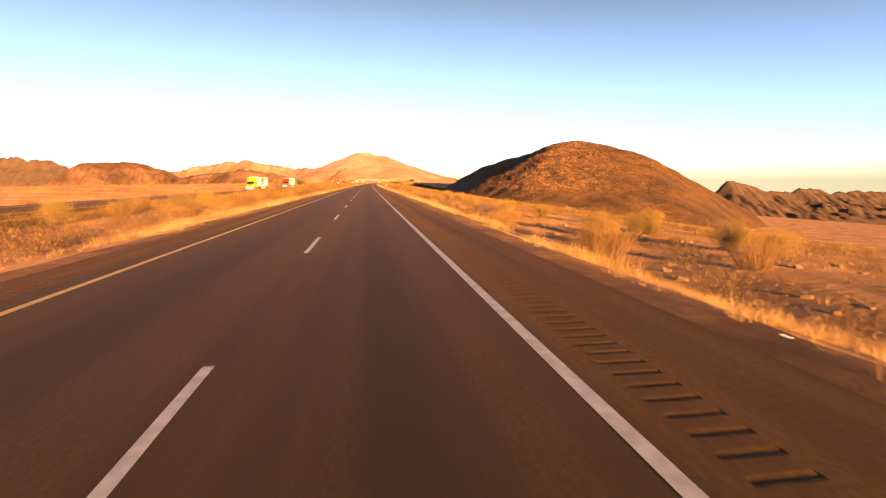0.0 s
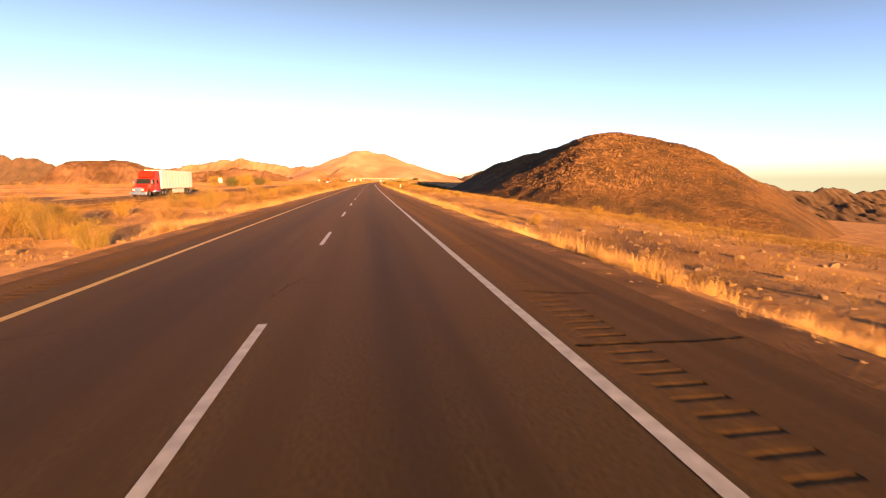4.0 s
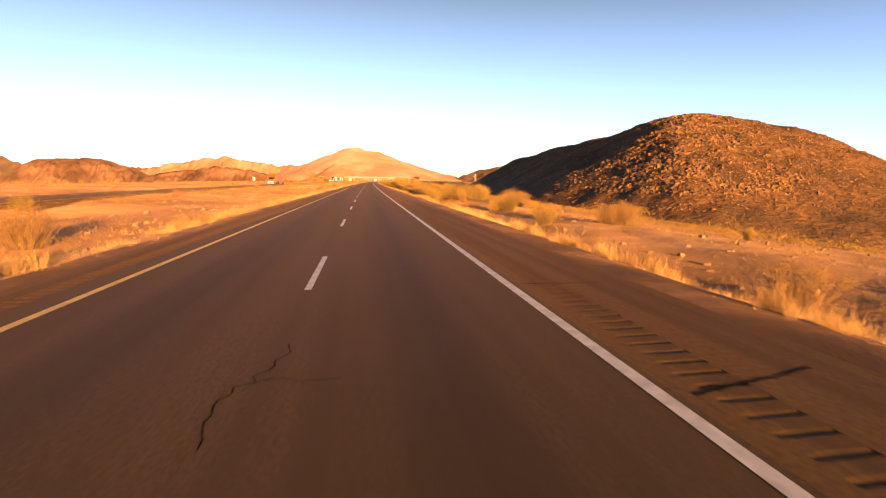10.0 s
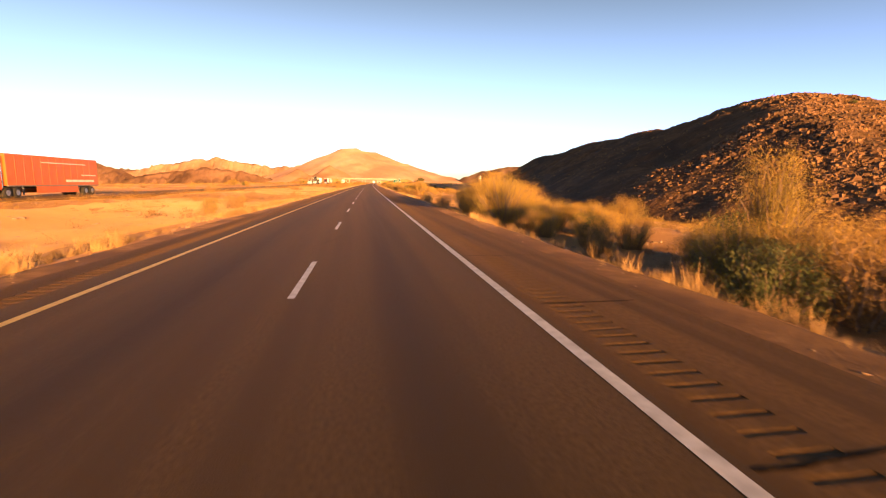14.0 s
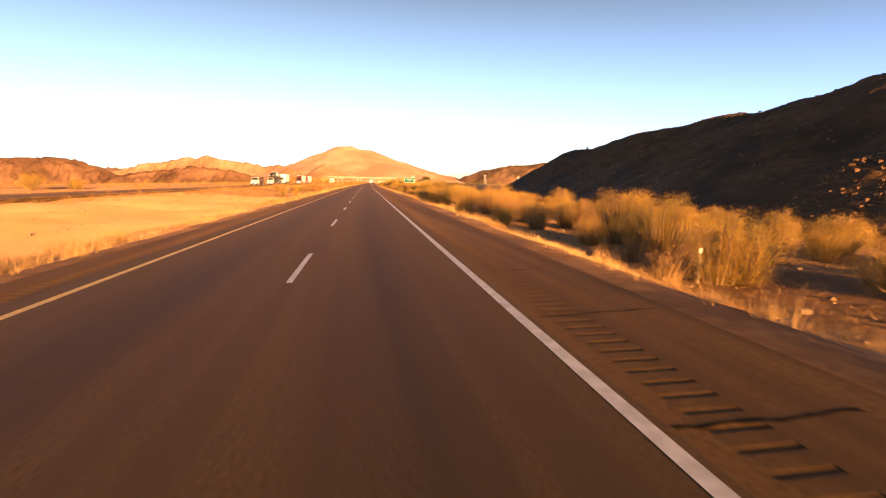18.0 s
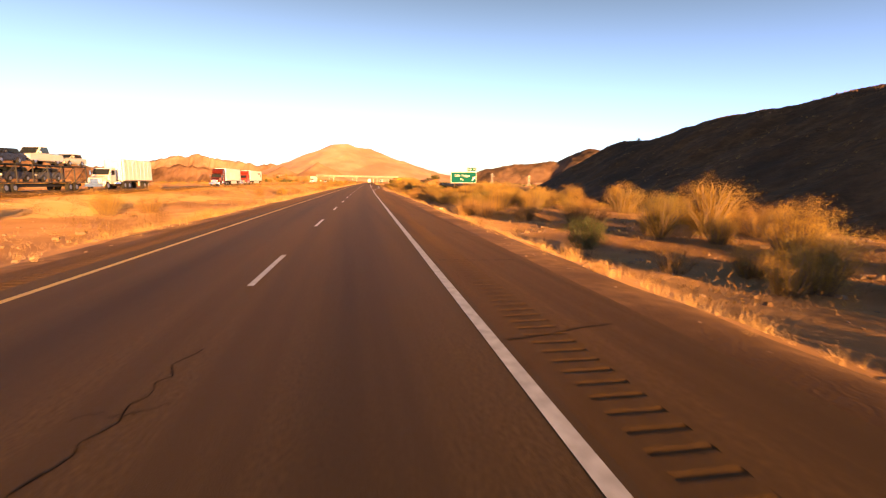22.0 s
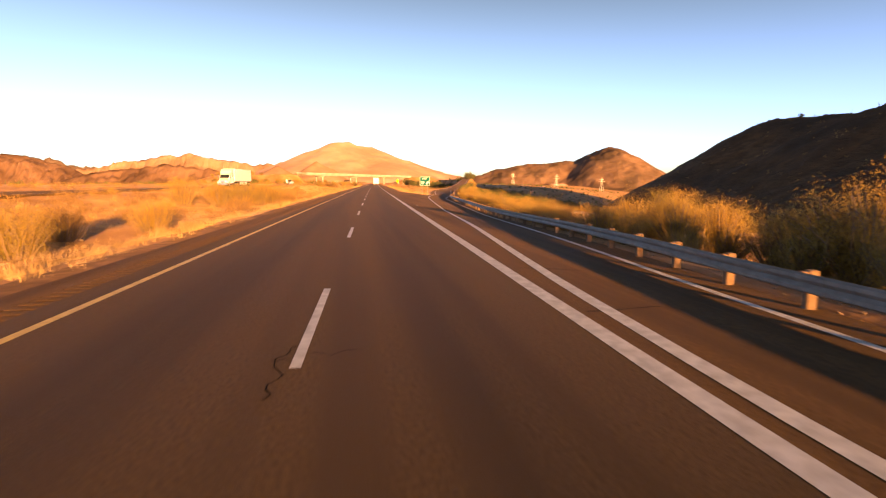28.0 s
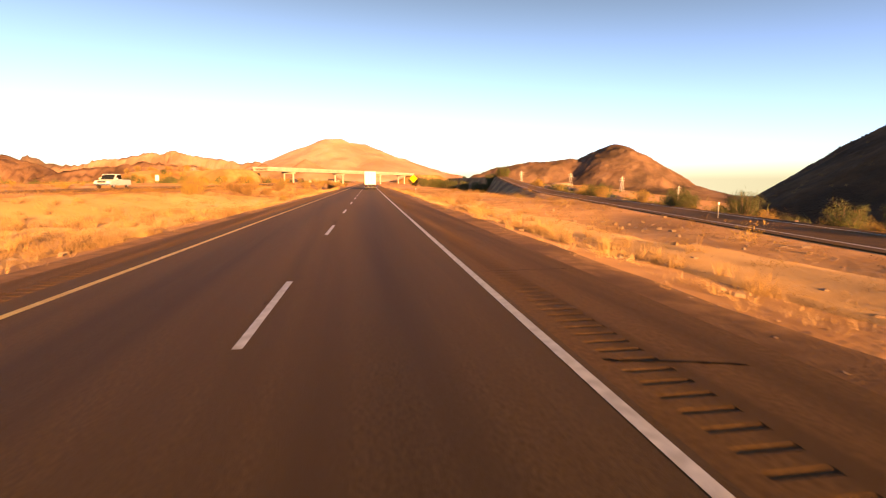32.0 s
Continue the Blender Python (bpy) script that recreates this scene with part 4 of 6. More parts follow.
def truck_cab(o, M_CAB, y=0.0):
    """A bonneted day cab for rigid trucks."""
    part("hood", profile([(y - 0.1, 0.7), (y, 1.05), (y - 0.1, 1.4), (y - 1.3, 1.65), (y - 1.5, 1.65), (y - 1.5, 0.7)], -0.8, 0.8, 0.07), M_CAB, o)
    part("cab", profile([(y - 1.47, 0.65), (y - 1.47, 1.65), (y - 1.95, 2.5), (y - 2.95, 2.55), (y - 2.95, 0.65)], -1.0, 1.0, 0.07), M_CAB, o)
    part("windscreen", profile([(y - 1.49, 1.72), (y - 1.46, 1.74), (y - 1.88, 2.44), (y - 1.92, 2.42)], -0.9, 0.9, 0.0), M_GLASS, o)
    part("grille", box(-0.45, 0.45, y - 0.05, y + 0.03, 0.75, 1.3, 0.03), M_CHROME, o)
    part("bumper", box(-1.05, 1.05, y - 0.3, y + 0.06, 0.35, 0.72, 0.05), M_CHROME, o)
    for sx in (-1, 1):
        part("headlight", box(sx * 0.6 - 0.14, sx * 0.6 + 0.14, y - 0.1, y + 0.04, 0.85, 1.1, 0.03), M_LAMP, o)
        part("fender", profile([(y - 0.3, 0.55), (y - 0.3, 0.95), (y - 0.6, 1.12), (y - 1.2, 1.12), (y - 1.5, 0.9), (y - 1.5, 0.65), (y - 1.3, 0.9), (y - 0.5, 0.9)], sx * 0.8, sx * 1.08, 0.03), M_CAB, o)
        part("door_window", box(sx * 0.985, sx * 1.015, y - 2.7, y - 1.95, 1.72, 2.3, 0.04), M_GLASS, o)
        part("mirror", box(sx * 1.2 - 0.07, sx * 1.2 + 0.07, y - 1.7, y - 1.58, 1.6, 2.2, 0.03), M_BLACK, o)
        wheel(o, sx * 0.92, y - 0.9, 0.47)


M_WHITE_PAINT = plain("white_vehicle_paint", (0.72, 0.71, 0.68), 0.3)
M_SLAT = material("dark_stained_slats", (0.05, 0.032, 0.022), 0.8, second=(0.08, 0.05, 0.033), scale=9)
stake = thing("stake_truck", 745, -32.2, OPP(745), 180, "white stake-bed truck with dark slatted sides", "truck", "trucks on the highway")
truck_cab(stake, M_WHITE_PAINT)
part("chassis", box(-0.4, 0.4, -8.6, -1.0, 0.5, 0.9, 0.03), M_BLACK, stake)
part("bed", box(-1.2, 1.2, -8.8, -3.2, 0.95, 1.15, 0.02), M_SLAT, stake)
for sx in (-1, 1):
    for k in range(8):
        y = -3.35 - k * 0.76
        part("stake", box(sx * 1.17 - 0.03, sx * 1.17 + 0.03, y - 0.04, y + 0.04, 1.15, 2.65, 0.01), M_SLAT, stake)
    for z in (1.35, 1.75, 2.15, 2.55):
        part("side_slat", box(sx * 1.13 - 0.02, sx * 1.13 + 0.02, -8.75, -3.25, z - 0.13, z + 0.13, 0.01), M_SLAT, stake)
    for y in (-6.4, -7.6):
        wheel(stake, sx * 0.9, y, 0.47, 0.45)
part("headboard", box(-1.15, 1.15, -3.3, -3.2, 1.15, 2.8, 0.02), M_SLAT, stake)


def car(name, s, d, z, turn, paint, label, pickup=False, lift=0.0):
    o = thing(name, s, d, z, turn, label, "pickup" if pickup else "car")
    M = plain("car_paint", paint, 0.25, var=0.06)
    car_parts(o, M, pickup, 0.0, lift)
    return o


def car_parts(o, M, pickup, y, lift):
    L = 5.8 if pickup else 4.6
    h = 1.9 if pickup else 1.45
    belt = 1.15 if pickup else 0.95
    base = 0.42 if pickup else 0.28
    body = part("body", profile([(y, base + 0.1), (y + 0.02, belt - 0.35), (y - 0.15, belt - 0.12), (y - 1.3, belt), (y - L + 0.05, belt), (y - L, belt - 0.1), (y - L, base + 0.05), (y - L + 0.2, base), (y - 0.2, base)], -0.98 if pickup else -0.9, 0.98 if pickup else 0.9, 0.07), M, o)
    a, b = (-1.35, -3.6) if pickup else (-1.2, -4.0)
    top = part("cabin", profile([(y + a, belt - 0.03), (y + a - 0.75, h - 0.03), (y + a - 0.95, h), (y + b + 0.3, h), (y + b, belt - 0.03)], -0.86 if pickup else -0.78, 0.86 if pickup else 0.78, 0.05), M, o)
    part("windscreen", profile([(y + a - 0.04, belt + 0.03), (y + a + 0.0, belt + 0.06), (y + a - 0.67, h - 0.08), (y + a - 0.72, h - 0.1)], -0.76, 0.76, 0.0), M_GLASS, o)
    wx = 0.865 if pickup else 0.785
    for sx in (-1, 1):
        part("side_window", profile([(y + a - 0.35, belt + 0.06), (y + a - 0.85, h - 0.1), (y + b + 0.4, h - 0.1), (y + b + 0.15, belt + 0.06)], sx * (wx - 0.01), sx * (wx + 0.008), 0.0), M_GLASS, o)
        part("headlight", box(sx * 0.7 - 0.17, sx * 0.7 + 0.17, y - 0.12, y + 0.035, belt - 0.36, belt - 0.18, 0.03), M_LAMP, o)
        part("mirror", box(sx * 1.05 - 0.09, sx * 1.05 + 0.09, y + a - 0.45, y + a - 0.3, belt + 0.05, belt + 0.25, 0.03), M, o)
        for yy in (y - 0.95, y - L + 1.15):
            wheel(o, sx * 0.84, yy, 0.4 if pickup else 0.33, 0.24)
    part("grille", box(-0.5, 0.5, y - 0.05, y + 0.035, belt - 0.4, belt - 0.15, 0.02), M_BLACK, o)
    part("bumper", box(-0.95, 0.95, y - 0.2, y + 0.07, base + 0.02, base + 0.25, 0.05), M_CHROME if pickup else M, o)
    if pickup:
        part("cargo_bed_lip", box(-0.9, 0.9, y - L + 0.05, y + b - 0.1, belt, belt + 0.06, 0.02), M_BLACK, o)


car("pickup", 1124, -32.3, OPP(1124), 180, (0.75, 0.74, 0.71), "white pickup with dark windows in the opposite lanes", True)

carrier = thing("car_carrier", 770, -32.3, OPP(770), 180, "white car-carrier truck with an open two-deck steel rack", "truck", "trucks on the highway")
truck_cab(carrier, M_WHITE_PAINT)
part("chassis", box(-0.45, 0.45, -18, -1.0, 0.5, 0.85, 0.03), M_BLACK, carrier)
for z in (1.0, 2.75):
    part("deck", box(-1.2, 1.2, -18, -3.1, z - 0.06, z + 0.06, 0.02), M_BLACK, carrier)
for sx in (-1, 1):
    for k in range(7):
        part("upright", box(sx * 1.22 - 0.05, sx * 1.22 + 0.05, -3.3 - k * 2.42, -3.2 - k * 2.42, 0.9, 2.85, 0.01), M_BLACK, carrier)
        if k < 6:
            part("brace", tube((sx * 1.22, -3.25 - k * 2.42, 1.0), (sx * 1.22, -5.67 - k * 2.42, 2.75), 0.04, 8), M_BLACK, carrier)
    for y in (-4.2, -5.4, -14.5, -15.7):
        wheel(carrier, sx * 0.92, y, 0.45, 0.42)
for k, (y0, z0, col, pk) in enumerate(((-3.3, 2.81, (0.03, 0.03, 0.035), False), (-8.2, 2.81, (0.7, 0.69, 0.66), True), (-14.2, 2.81, (0.6, 0.58, 0.5), False), (-4.2, 1.06, (0.05, 0.05, 0.06), False), (-9.3, 1.06, (0.12, 0.12, 0.13), False))):
    x, y = road_xy(770 - y0, -32.3)
    o = new("car" if not pk else "pickup")
    o.matrix_basis = pose(float(x), float(y), OPP(770) + z0, 0, 0, 180 - heading(770))
    tagged(o, ("dark" if col[0] < 0.2 else "white") + " vehicle strapped on the deck of a car carrier", "car", "cars on the carrier")
    car_parts(o, plain("car_paint", col, 0.25), pk, 0.0, 0.0)


# ---- far houses and pylons ----
M_STUCCO = material("tan_stucco", (0.30, 0.215, 0.15), 0.88, second=(0.24, 0.17, 0.115), scale=1.5, bump=0.01)
M_ROOF = plain("brown_roof", (0.22, 0.13, 0.08), 0.85)


def house(s, d, w, l, h, turn, gable, label):
    hx, hy = road_xy(s, d)
    z = max(float(ground_z(s, d)), float(rise(hx, hy, *SLOPE)) - 0.3)
    o = thing("house", s, d, z, turn, label, "house", "houses on the plain")
    part("wall", box(-w / 2, w / 2, -l / 2, l / 2, -0.5, h, 0.03), M_STUCCO, o)
    if gable:
        bm = bmesh.new()
        r = h + gable
        q = [(-w / 2 - 0.4, h), (0, r), (w / 2 + 0.4, h), (w / 2 + 0.4, h + 0.15), (0, r + 0.18), (-w / 2 - 0.4, h + 0.15)]
        f = bm.faces.new([bm.verts.new((x, -l / 2 - 0.3, zz)) for x, zz in q])
        e = bmesh.ops.extrude_face_region(bm, geom=[f])
        for v in e["geom"]:
            if isinstance(v, bmesh.types.BMVert):
                v.co.y = l / 2 + 0.3
        bmesh.ops.recalc_face_normals(bm, faces=bm.faces[:])
        part("roof", bm, M_ROOF, o)
    else:
        part("roof", box(-w / 2 - 0.2, w / 2 + 0.2, -l / 2 - 0.2, l / 2 + 0.2, h, h + 0.3, 0.03), M_STUCCO, o)
    for k in (-0.3, 0.0, 0.3):
        win = part("window", box(k * w - 0.6, k * w + 0.6, -l / 2 - 0.06, -l / 2 + 0.02, 1.0, 2.1, 0.02), M_SIGN_WHITE, o)
        part("pane", box(k * w - 0.5, k * w + 0.5, -l / 2 - 0.08, -l / 2 - 0.055, 1.1, 2.0, 0.0), M_GLASS, win)


for a in ((1480, -60, 12, 7, 3.0, -10, 1.4, "pale stucco house with a low brown roof"), (1500, -30, 10, 6, 3.0, 4, 0, "small flat-roofed pale house"), (1455, -42, 8, 6, 2.8, 6, 0, "small flat-roofed pale house"), (1412, -118, 11, 7, 3.0, -12, 1.5, "pale stucco house with a low brown roof")):
    house(*a)


def utility_pole(s, d, h):
    o = thing("utility_pole", s, d, float(ground_z(s, d)) - 0.4, 12, "weathered wooden utility pole with a cross arm and insulators", "utility pole")
    part("pole", tube((0, 0, 0), (0, 0, h), 0.16, 10, r2=0.11), M_WOOD, o)
    arm = part("cross_arm", box(-1.2, 1.2, -0.17, -0.06, h - 0.75, h - 0.6, 0.01), M_WOOD, o)
    for x in (-1.05, -0.45, 0.45, 1.05):
        part("insulator", tube((x, -0.115, h - 0.6), (x, -0.115, h - 0.42), 0.05, 8, r2=0.03), M_GREY, arm)


utility_pole(371.9, -76.4, 7.0)

M_PYLON = material("weathered_zinc_lattice", (0.62, 0.60, 0.56), 0.7, second=(0.5, 0.48, 0.45), scale=0.8)


def pylon(s, d, h):
    x, y = (float(v) for v in road_xy(s, d))
    z = float(ground_z(s, d)) - 0.5
    o = tagged(new("power_pylon"), "tall steel lattice power pylon on the desert plain", "pylon", "power pylons")
    o.matrix_basis = pose(x, y, z, 0, 0, 20)
    for sx in (-1, 1):
        for sy in (-1, 1):
            part("leg", tube((sx * h * 0.11, sy * h * 0.11, 0), (sx * 0.4, sy * 0.4, h), 0.22, 6), M_PYLON, o)
    bm = None
    for k in range(6):
        a, c = h * k / 6, h * (k + 1) / 6
        w0, w1 = h * 0.11 * (1 - k / 6) + 0.4, h * 0.11 * (1 - (k + 1) / 6) + 0.4
        for sy in (-1, 1):
            bm = tube((-w0, sy * w0, a), (w1, sy * w1, c), 0.12, 5, bm)
            bm = tube((w0, sy * w0, a), (-w1, sy * w1, c), 0.12, 5, bm)
    part("lattice", bm, M_PYLON, o)
    for zz, w in ((0.72, 0.26), (0.86, 0.22)):
        part("cross_arm", box(-h * w, h * w, -0.4, 0.4, h * zz, h * zz + 0.7, 0.05), M_PYLON, o)


for x, y, h in ((2150, 460, 34), (2080, 550, 34), (2010, 640, 34), (1960, 750, 34), (2240, 370, 34)):
    pylon(x, y, h)

# ---- plants, stones and cracks ----
M_LEAF = material("olive_leaves", (0.32, 0.19, 0.042), 0.75, second=(0.43, 0.265, 0.062), scale=3.0, third=(0.22, 0.16, 0.038), big=0.4, spec=0.2)
M_LEAF_DRY = material("dry_brown_leaves", (0.30, 0.165, 0.055), 0.85, second=(0.40, 0.24, 0.085), scale=3.0, third=(0.21, 0.12, 0.042), big=0.3, spec=0.15)
M_LEAF_DARK = material("dark_green_leaves", (0.06, 0.075, 0.025), 0.75, second=(0.10, 0.10, 0.035), scale=2.0, spec=0.2)
M_SCRUB = material("brown_olive_scrub", (0.15, 0.085, 0.03), 0.85, second=(0.22, 0.13, 0.045), scale=1.5, third=(0.10, 0.062, 0.024), big=0.15, spec=0.15)
M_TWIG = material("grey_brown_twigs", (0.20, 0.13, 0.08), 0.9, second=(0.13, 0.085, 0.05), scale=10)
M_GRASS = material("dry_golden_grass", (0.43, 0.275, 0.12), 0.85, second=(0.53, 0.36, 0.175), scale=2.0, third=(0.26, 0.16, 0.07), big=0.15, spec=0.15)
M_GRASS_TALL = material("tall_tan_grass", (0.36, 0.225, 0.100), 0.85, second=(0.46, 0.29, 0.12), scale=1.2, third=(0.19, 0.115, 0.05), big=0.5, spec=0.15)
M_GRASS_LOW = material("thin_brown_grass", (0.378, 0.221, 0.09), 0.9, second=(0.468, 0.297, 0.126), scale=2.0, third=(0.243, 0.14, 0.0585), big=0.1, spec=0.1)
M_STONE = material("tan_stones", (0.20, 0.125, 0.07), 0.9, second=(0.30, 0.195, 0.115), scale=3.0, third=(0.24, 0.17, 0.12), big=0.5, spec=0.2)
M_BOULDER = material("brown_boulders", (0.12, 0.067, 0.034), 0.9, second=(0.23, 0.129, 0.069), scale=0.5, third=(0.08, 0.046, 0.027), big=0.1, bump=0.1, bump_scale=3, spec=0.15, velvet=0.0)


def leaf_cloud(centres, size, seed, stretch=3.4, upward=1.0):
    """Narrow pointed leaves, one triangle each, about the given centres, most of them reaching upwards."""
    g = np.random.default_rng(seed)
    n = len(centres)
    a = g.normal(size=(n, 3))
    a[:, 2] = np.abs(a[:, 2]) * 0.9 + upward
    a /= np.linalg.norm(a, axis=1)[:, None]
    b = np.cross(a, g.normal(size=(n, 3)))
    b /= np.linalg.norm(b, axis=1)[:, None]
    s = size * g.uniform(0.6, 1.3, n)[:, None]
    c = np.asarray(centres)
    v = np.stack([c - a * s * stretch * 0.8 - b * s * 0.5, c - a * s * stretch * 0.8 + b * s * 0.5, c + a * s * stretch], 1).reshape(-1, 3)
    return v, np.arange(3 * n).reshape(-1, 3)


def branch_tubes(paths, radii):
    """Three-sided tapered tubes along the paths (each an array of points)."""
    V, F, base = [], [], 0
    for p, r in zip(paths, radii):
        k = len(p)
        for i in range(k):
            rr = r * (1 - 0.8 * i / (k - 1))
            for a in range(3):
                V.append(p[i] + rr * np.array([math.cos(a * 2.094), math.sin(a * 2.094), 0]))
        for i in range(k - 1):
            for a in range(3):
                F.append((base + i * 3 + a, base + i * 3 + (a + 1) % 3, base + (i + 1) * 3 + (a + 1) % 3, base + (i + 1) * 3 + a))
        base += 3 * k
    return np.array(V), np.array(F)


def shrub_meshes(seed, stems, spread, upright, leaves, leaf, trunk=0.0, low=0.25):
    """Stems and crown of a bush one metre tall."""
    g = np.random.default_rng(seed)
    paths, radii, cent = [], [], []
    foot = 0.10 if trunk else 0.38
    for k in range(stems):
        az = g.uniform(0, 2 * math.pi)
        out = spread * g.uniform(0.25, 1.0)
        top = g.uniform(0.7, 1.0) * (1 - 0.35 * (out / spread) ** 2)
        q = np.linspace(0, 1, 6)
        wig = g.normal(size=(6, 2)) * 0.025
        reach = out * (foot + (1 - foot) * q ** upright)
        p = np.stack([math.cos(az) * reach + wig[:, 0] * q, math.sin(az) * reach + wig[:, 1] * q, top * q], -1)
        paths.append(p)
        radii.append(0.018 if not trunk else 0.03)
        # side twigs
        for t in range(4):
            i = g.integers(1, 6)
            e = p[i] + g.normal(size=3) * np.array([0.13, 0.13, 0.06]) + np.array([0, 0, 0.05])
            paths.append(np.linspace(p[i], e, 3))
            radii.append(0.007)
            cent.append((p[i] + e) / 2)
            cent.append(e)
        for i in range(1, 6):
            if p[i][2] > low:
                cent.append(p[i])
    cent = np.array(cent)
    pick = cent[g.integers(0, len(cent), leaves)] + g.normal(size=(leaves, 3)) * np.array([0.06, 0.06, 0.06])
    pick = pick[pick[:, 2] > low * 0.5]
    return branch_tubes(paths, radii), leaf_cloud(pick, leaf, seed + 99)


def shrub_kind(name, label, mat, seed, **kw):
    """A model bush with its two parts, to be copied."""
    (sv, sf), (lv, lf) = shrub_meshes(seed, **kw)
    o = tagged(new(name), label, "shrub", "roadside shrubs")
    mesh_object("stem", sv, sf, M_TWIG, o)
    mesh_object("crown", lv, lf, mat, o)
    return o


KINDS = {k: [] for k in ("green", "dry", "tree", "dark", "green_small", "dry_small", "full")}
for k in range(4):
    KINDS["green"].append(shrub_kind("shrub", "olive-yellow creosote bush with many upright stems", M_LEAF, 100 + k, stems=60, spread=0.6, upright=1.2, leaves=34000, leaf=0.0039, low=0.06))
    KINDS["dry"].append(shrub_kind("dry_shrub", "dry brown desert shrub with bare twigs", M_LEAF_DRY, 200 + k, stems=50, spread=0.75, upright=0.8, leaves=17000, leaf=0.006, low=0.04))
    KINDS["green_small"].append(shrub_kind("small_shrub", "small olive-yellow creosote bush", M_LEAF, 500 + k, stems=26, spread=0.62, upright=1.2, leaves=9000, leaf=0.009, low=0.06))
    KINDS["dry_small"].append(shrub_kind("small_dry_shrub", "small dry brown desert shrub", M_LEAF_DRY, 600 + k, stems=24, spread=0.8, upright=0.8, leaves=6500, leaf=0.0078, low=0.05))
for k in range(3):
    KINDS["full"].append(shrub_kind("leafy_shrub", "golden-olive leafy desert bush, dense down to the ground", M_LEAF, 700 + k, stems=56, spread=0.62, upright=0.95, leaves=36000, leaf=0.0036, low=0.04))
    KINDS["tree"].append(shrub_kind("desert_tree", "yellow-green palo verde tree with a ragged feathery crown", M_LEAF, 300 + k, stems=54, spread=0.55, upright=1.15, leaves=36000, leaf=0.0042, trunk=1, low=0.12))
    KINDS["dark"].append(shrub_kind("dark_shrub", "dark green dense mesquite bush", M_LEAF_DARK, 400 + k, stems=34, spread=0.6, upright=0.9, leaves=8500, leaf=0.0102, low=0.08))
used = set()


def plant(kind, s, d, h, sink=0.04, wide=1.0):
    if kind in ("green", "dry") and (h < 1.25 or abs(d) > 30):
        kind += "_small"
    k = int(rng.integers(0, len(KINDS[kind])))
    o = KINDS[kind][k]
    x, y = road_xy(s, d)
    z = float(ground_z(s, d)) - sink
    m = pose(float(x), float(y), z, 0, 0, float(rng.uniform(0, 360))) @ Matrix.Diagonal((wide * h * rng.uniform(0.9, 1.25), wide * h * rng.uniform(0.9, 1.25), h, 1))
    if (kind, k) not in used:
        used.add((kind, k))
        o.matrix_basis = m
        return o
    c = copy_thing(o, Matrix.Identity(4))
    c.matrix_basis = m
    return c


def clear(s, d):
    """Whether the place is off all paving."""
    return d > float(paved_right(s)) + 0.8 and not (s > NOSE - 1 and float(gore_left(s)) - 1.8 < d < float(ramp_right(s)) + 2.2) or -24.8 < d < -6.3 or d < -37.5


# large bushes whose places are known: kind, metres along the road, metres to its right, height
def plants(places):
    for kind, s, d, h, *wide in places:
        plant(kind, s, d, h * (1.05 if d > 0 and 350 < s < 460 else 1.15 if d > 0 and 460 < s < 700 else 0.88 if d > 0 and 796 < s < 866 else 1.0), 0.04, *wide)


# verge bushes of the first straight
plants([("dry", 14, 9.5, 1.3), ("dry", 22, 12.5, 1), ("green", 25, 16, 1.2), ("dry", 30, 11, 1.1), ("green", 38, 17, 1.1), ("dry", 104, 9.6, 1), ("green", 312, 9.2, 1), ("dry", 304, 8.9, 0.9), ("green", 318, 12, 1.3), ("green", 304, 13.5, 1.3), ("green", 300, 11.5, 1.2), ("dry", 330, 11, 1.2)])
# thicket before the hill
plants([("green", 384, 9.6, 1.7), ("green", 389, 11, 2), ("green", 396, 10, 1.9), ("green", 401, 11.5, 2), ("green", 406, 13, 2.2), ("green", 403, 15, 2.3), ("green", 412, 11.2, 1.8), ("green", 418, 10.4, 1.6), ("green", 427, 11, 1.7), ("green", 434, 13.5, 2.3), ("green", 437, 12, 2.5), ("green", 439, 15, 2.6), ("green", 442, 13.6, 2.5), ("green", 433, 16.5, 2.2), ("green", 448, 12, 2)])
for k in range(26):
    plant("full", rng.uniform(396, 452), 10.4 + 11 * rng.random() ** 1.2, rng.uniform(1.4, 2.6))
# trees and bushes beside the second straight
plants([("tree", 492, 10.6, 3), ("tree", 496, 12.6, 3.2), ("green", 489, 12.4, 2.4), ("green", 500, 10.8, 2.4), ("tree", 503, 13, 2.8), ("green", 484, 11, 1.5), ("green", 508, 12, 2), ("dry", 480, 10.2, 1.2), ("dry", 514, 10.4, 1.2), ("tree", 573, 13.4, 2.9), ("green", 571, 11, 1.6), ("dark", 575, 11.8, 2.1), ("dry", 567, 12, 1.3), ("green", 579, 13, 2), ("dry", 584, 11, 1.3)])
# golden bushes
plants([("green", 600, 12, 1.8), ("green", 607, 14, 2.2), ("green", 633, 10.6, 2.2), ("green", 641, 12.4, 2.2), ("green", 637, 14.5, 2.4), ("green", 646, 11, 1.8), ("tree", 652, 13, 2.6), ("green", 658, 12, 2), ("green", 663, 10.4, 1.8), ("green", 668, 12.6, 1.9), ("green", 676, 11.6, 1.6)])
# bushes near the exit sign
plants([("tree", 724, 16.5, 2.6), ("dark", 727, 15.2, 2), ("green", 716, 19, 1.8), ("dark", 742, 11.6, 1.4), ("green", 733, 14, 1.8), ("tree", 745, 17, 2.4), ("green", 764, 17, 2.2), ("dark", 770, 13.6, 1.8), ("green", 773, 15.6, 2), ("tree", 779, 18, 2.6), ("tree", 786, 17.2, 2.9), ("tree", 790, 19.4, 2.8), ("green", 783, 14.2, 1.7)])
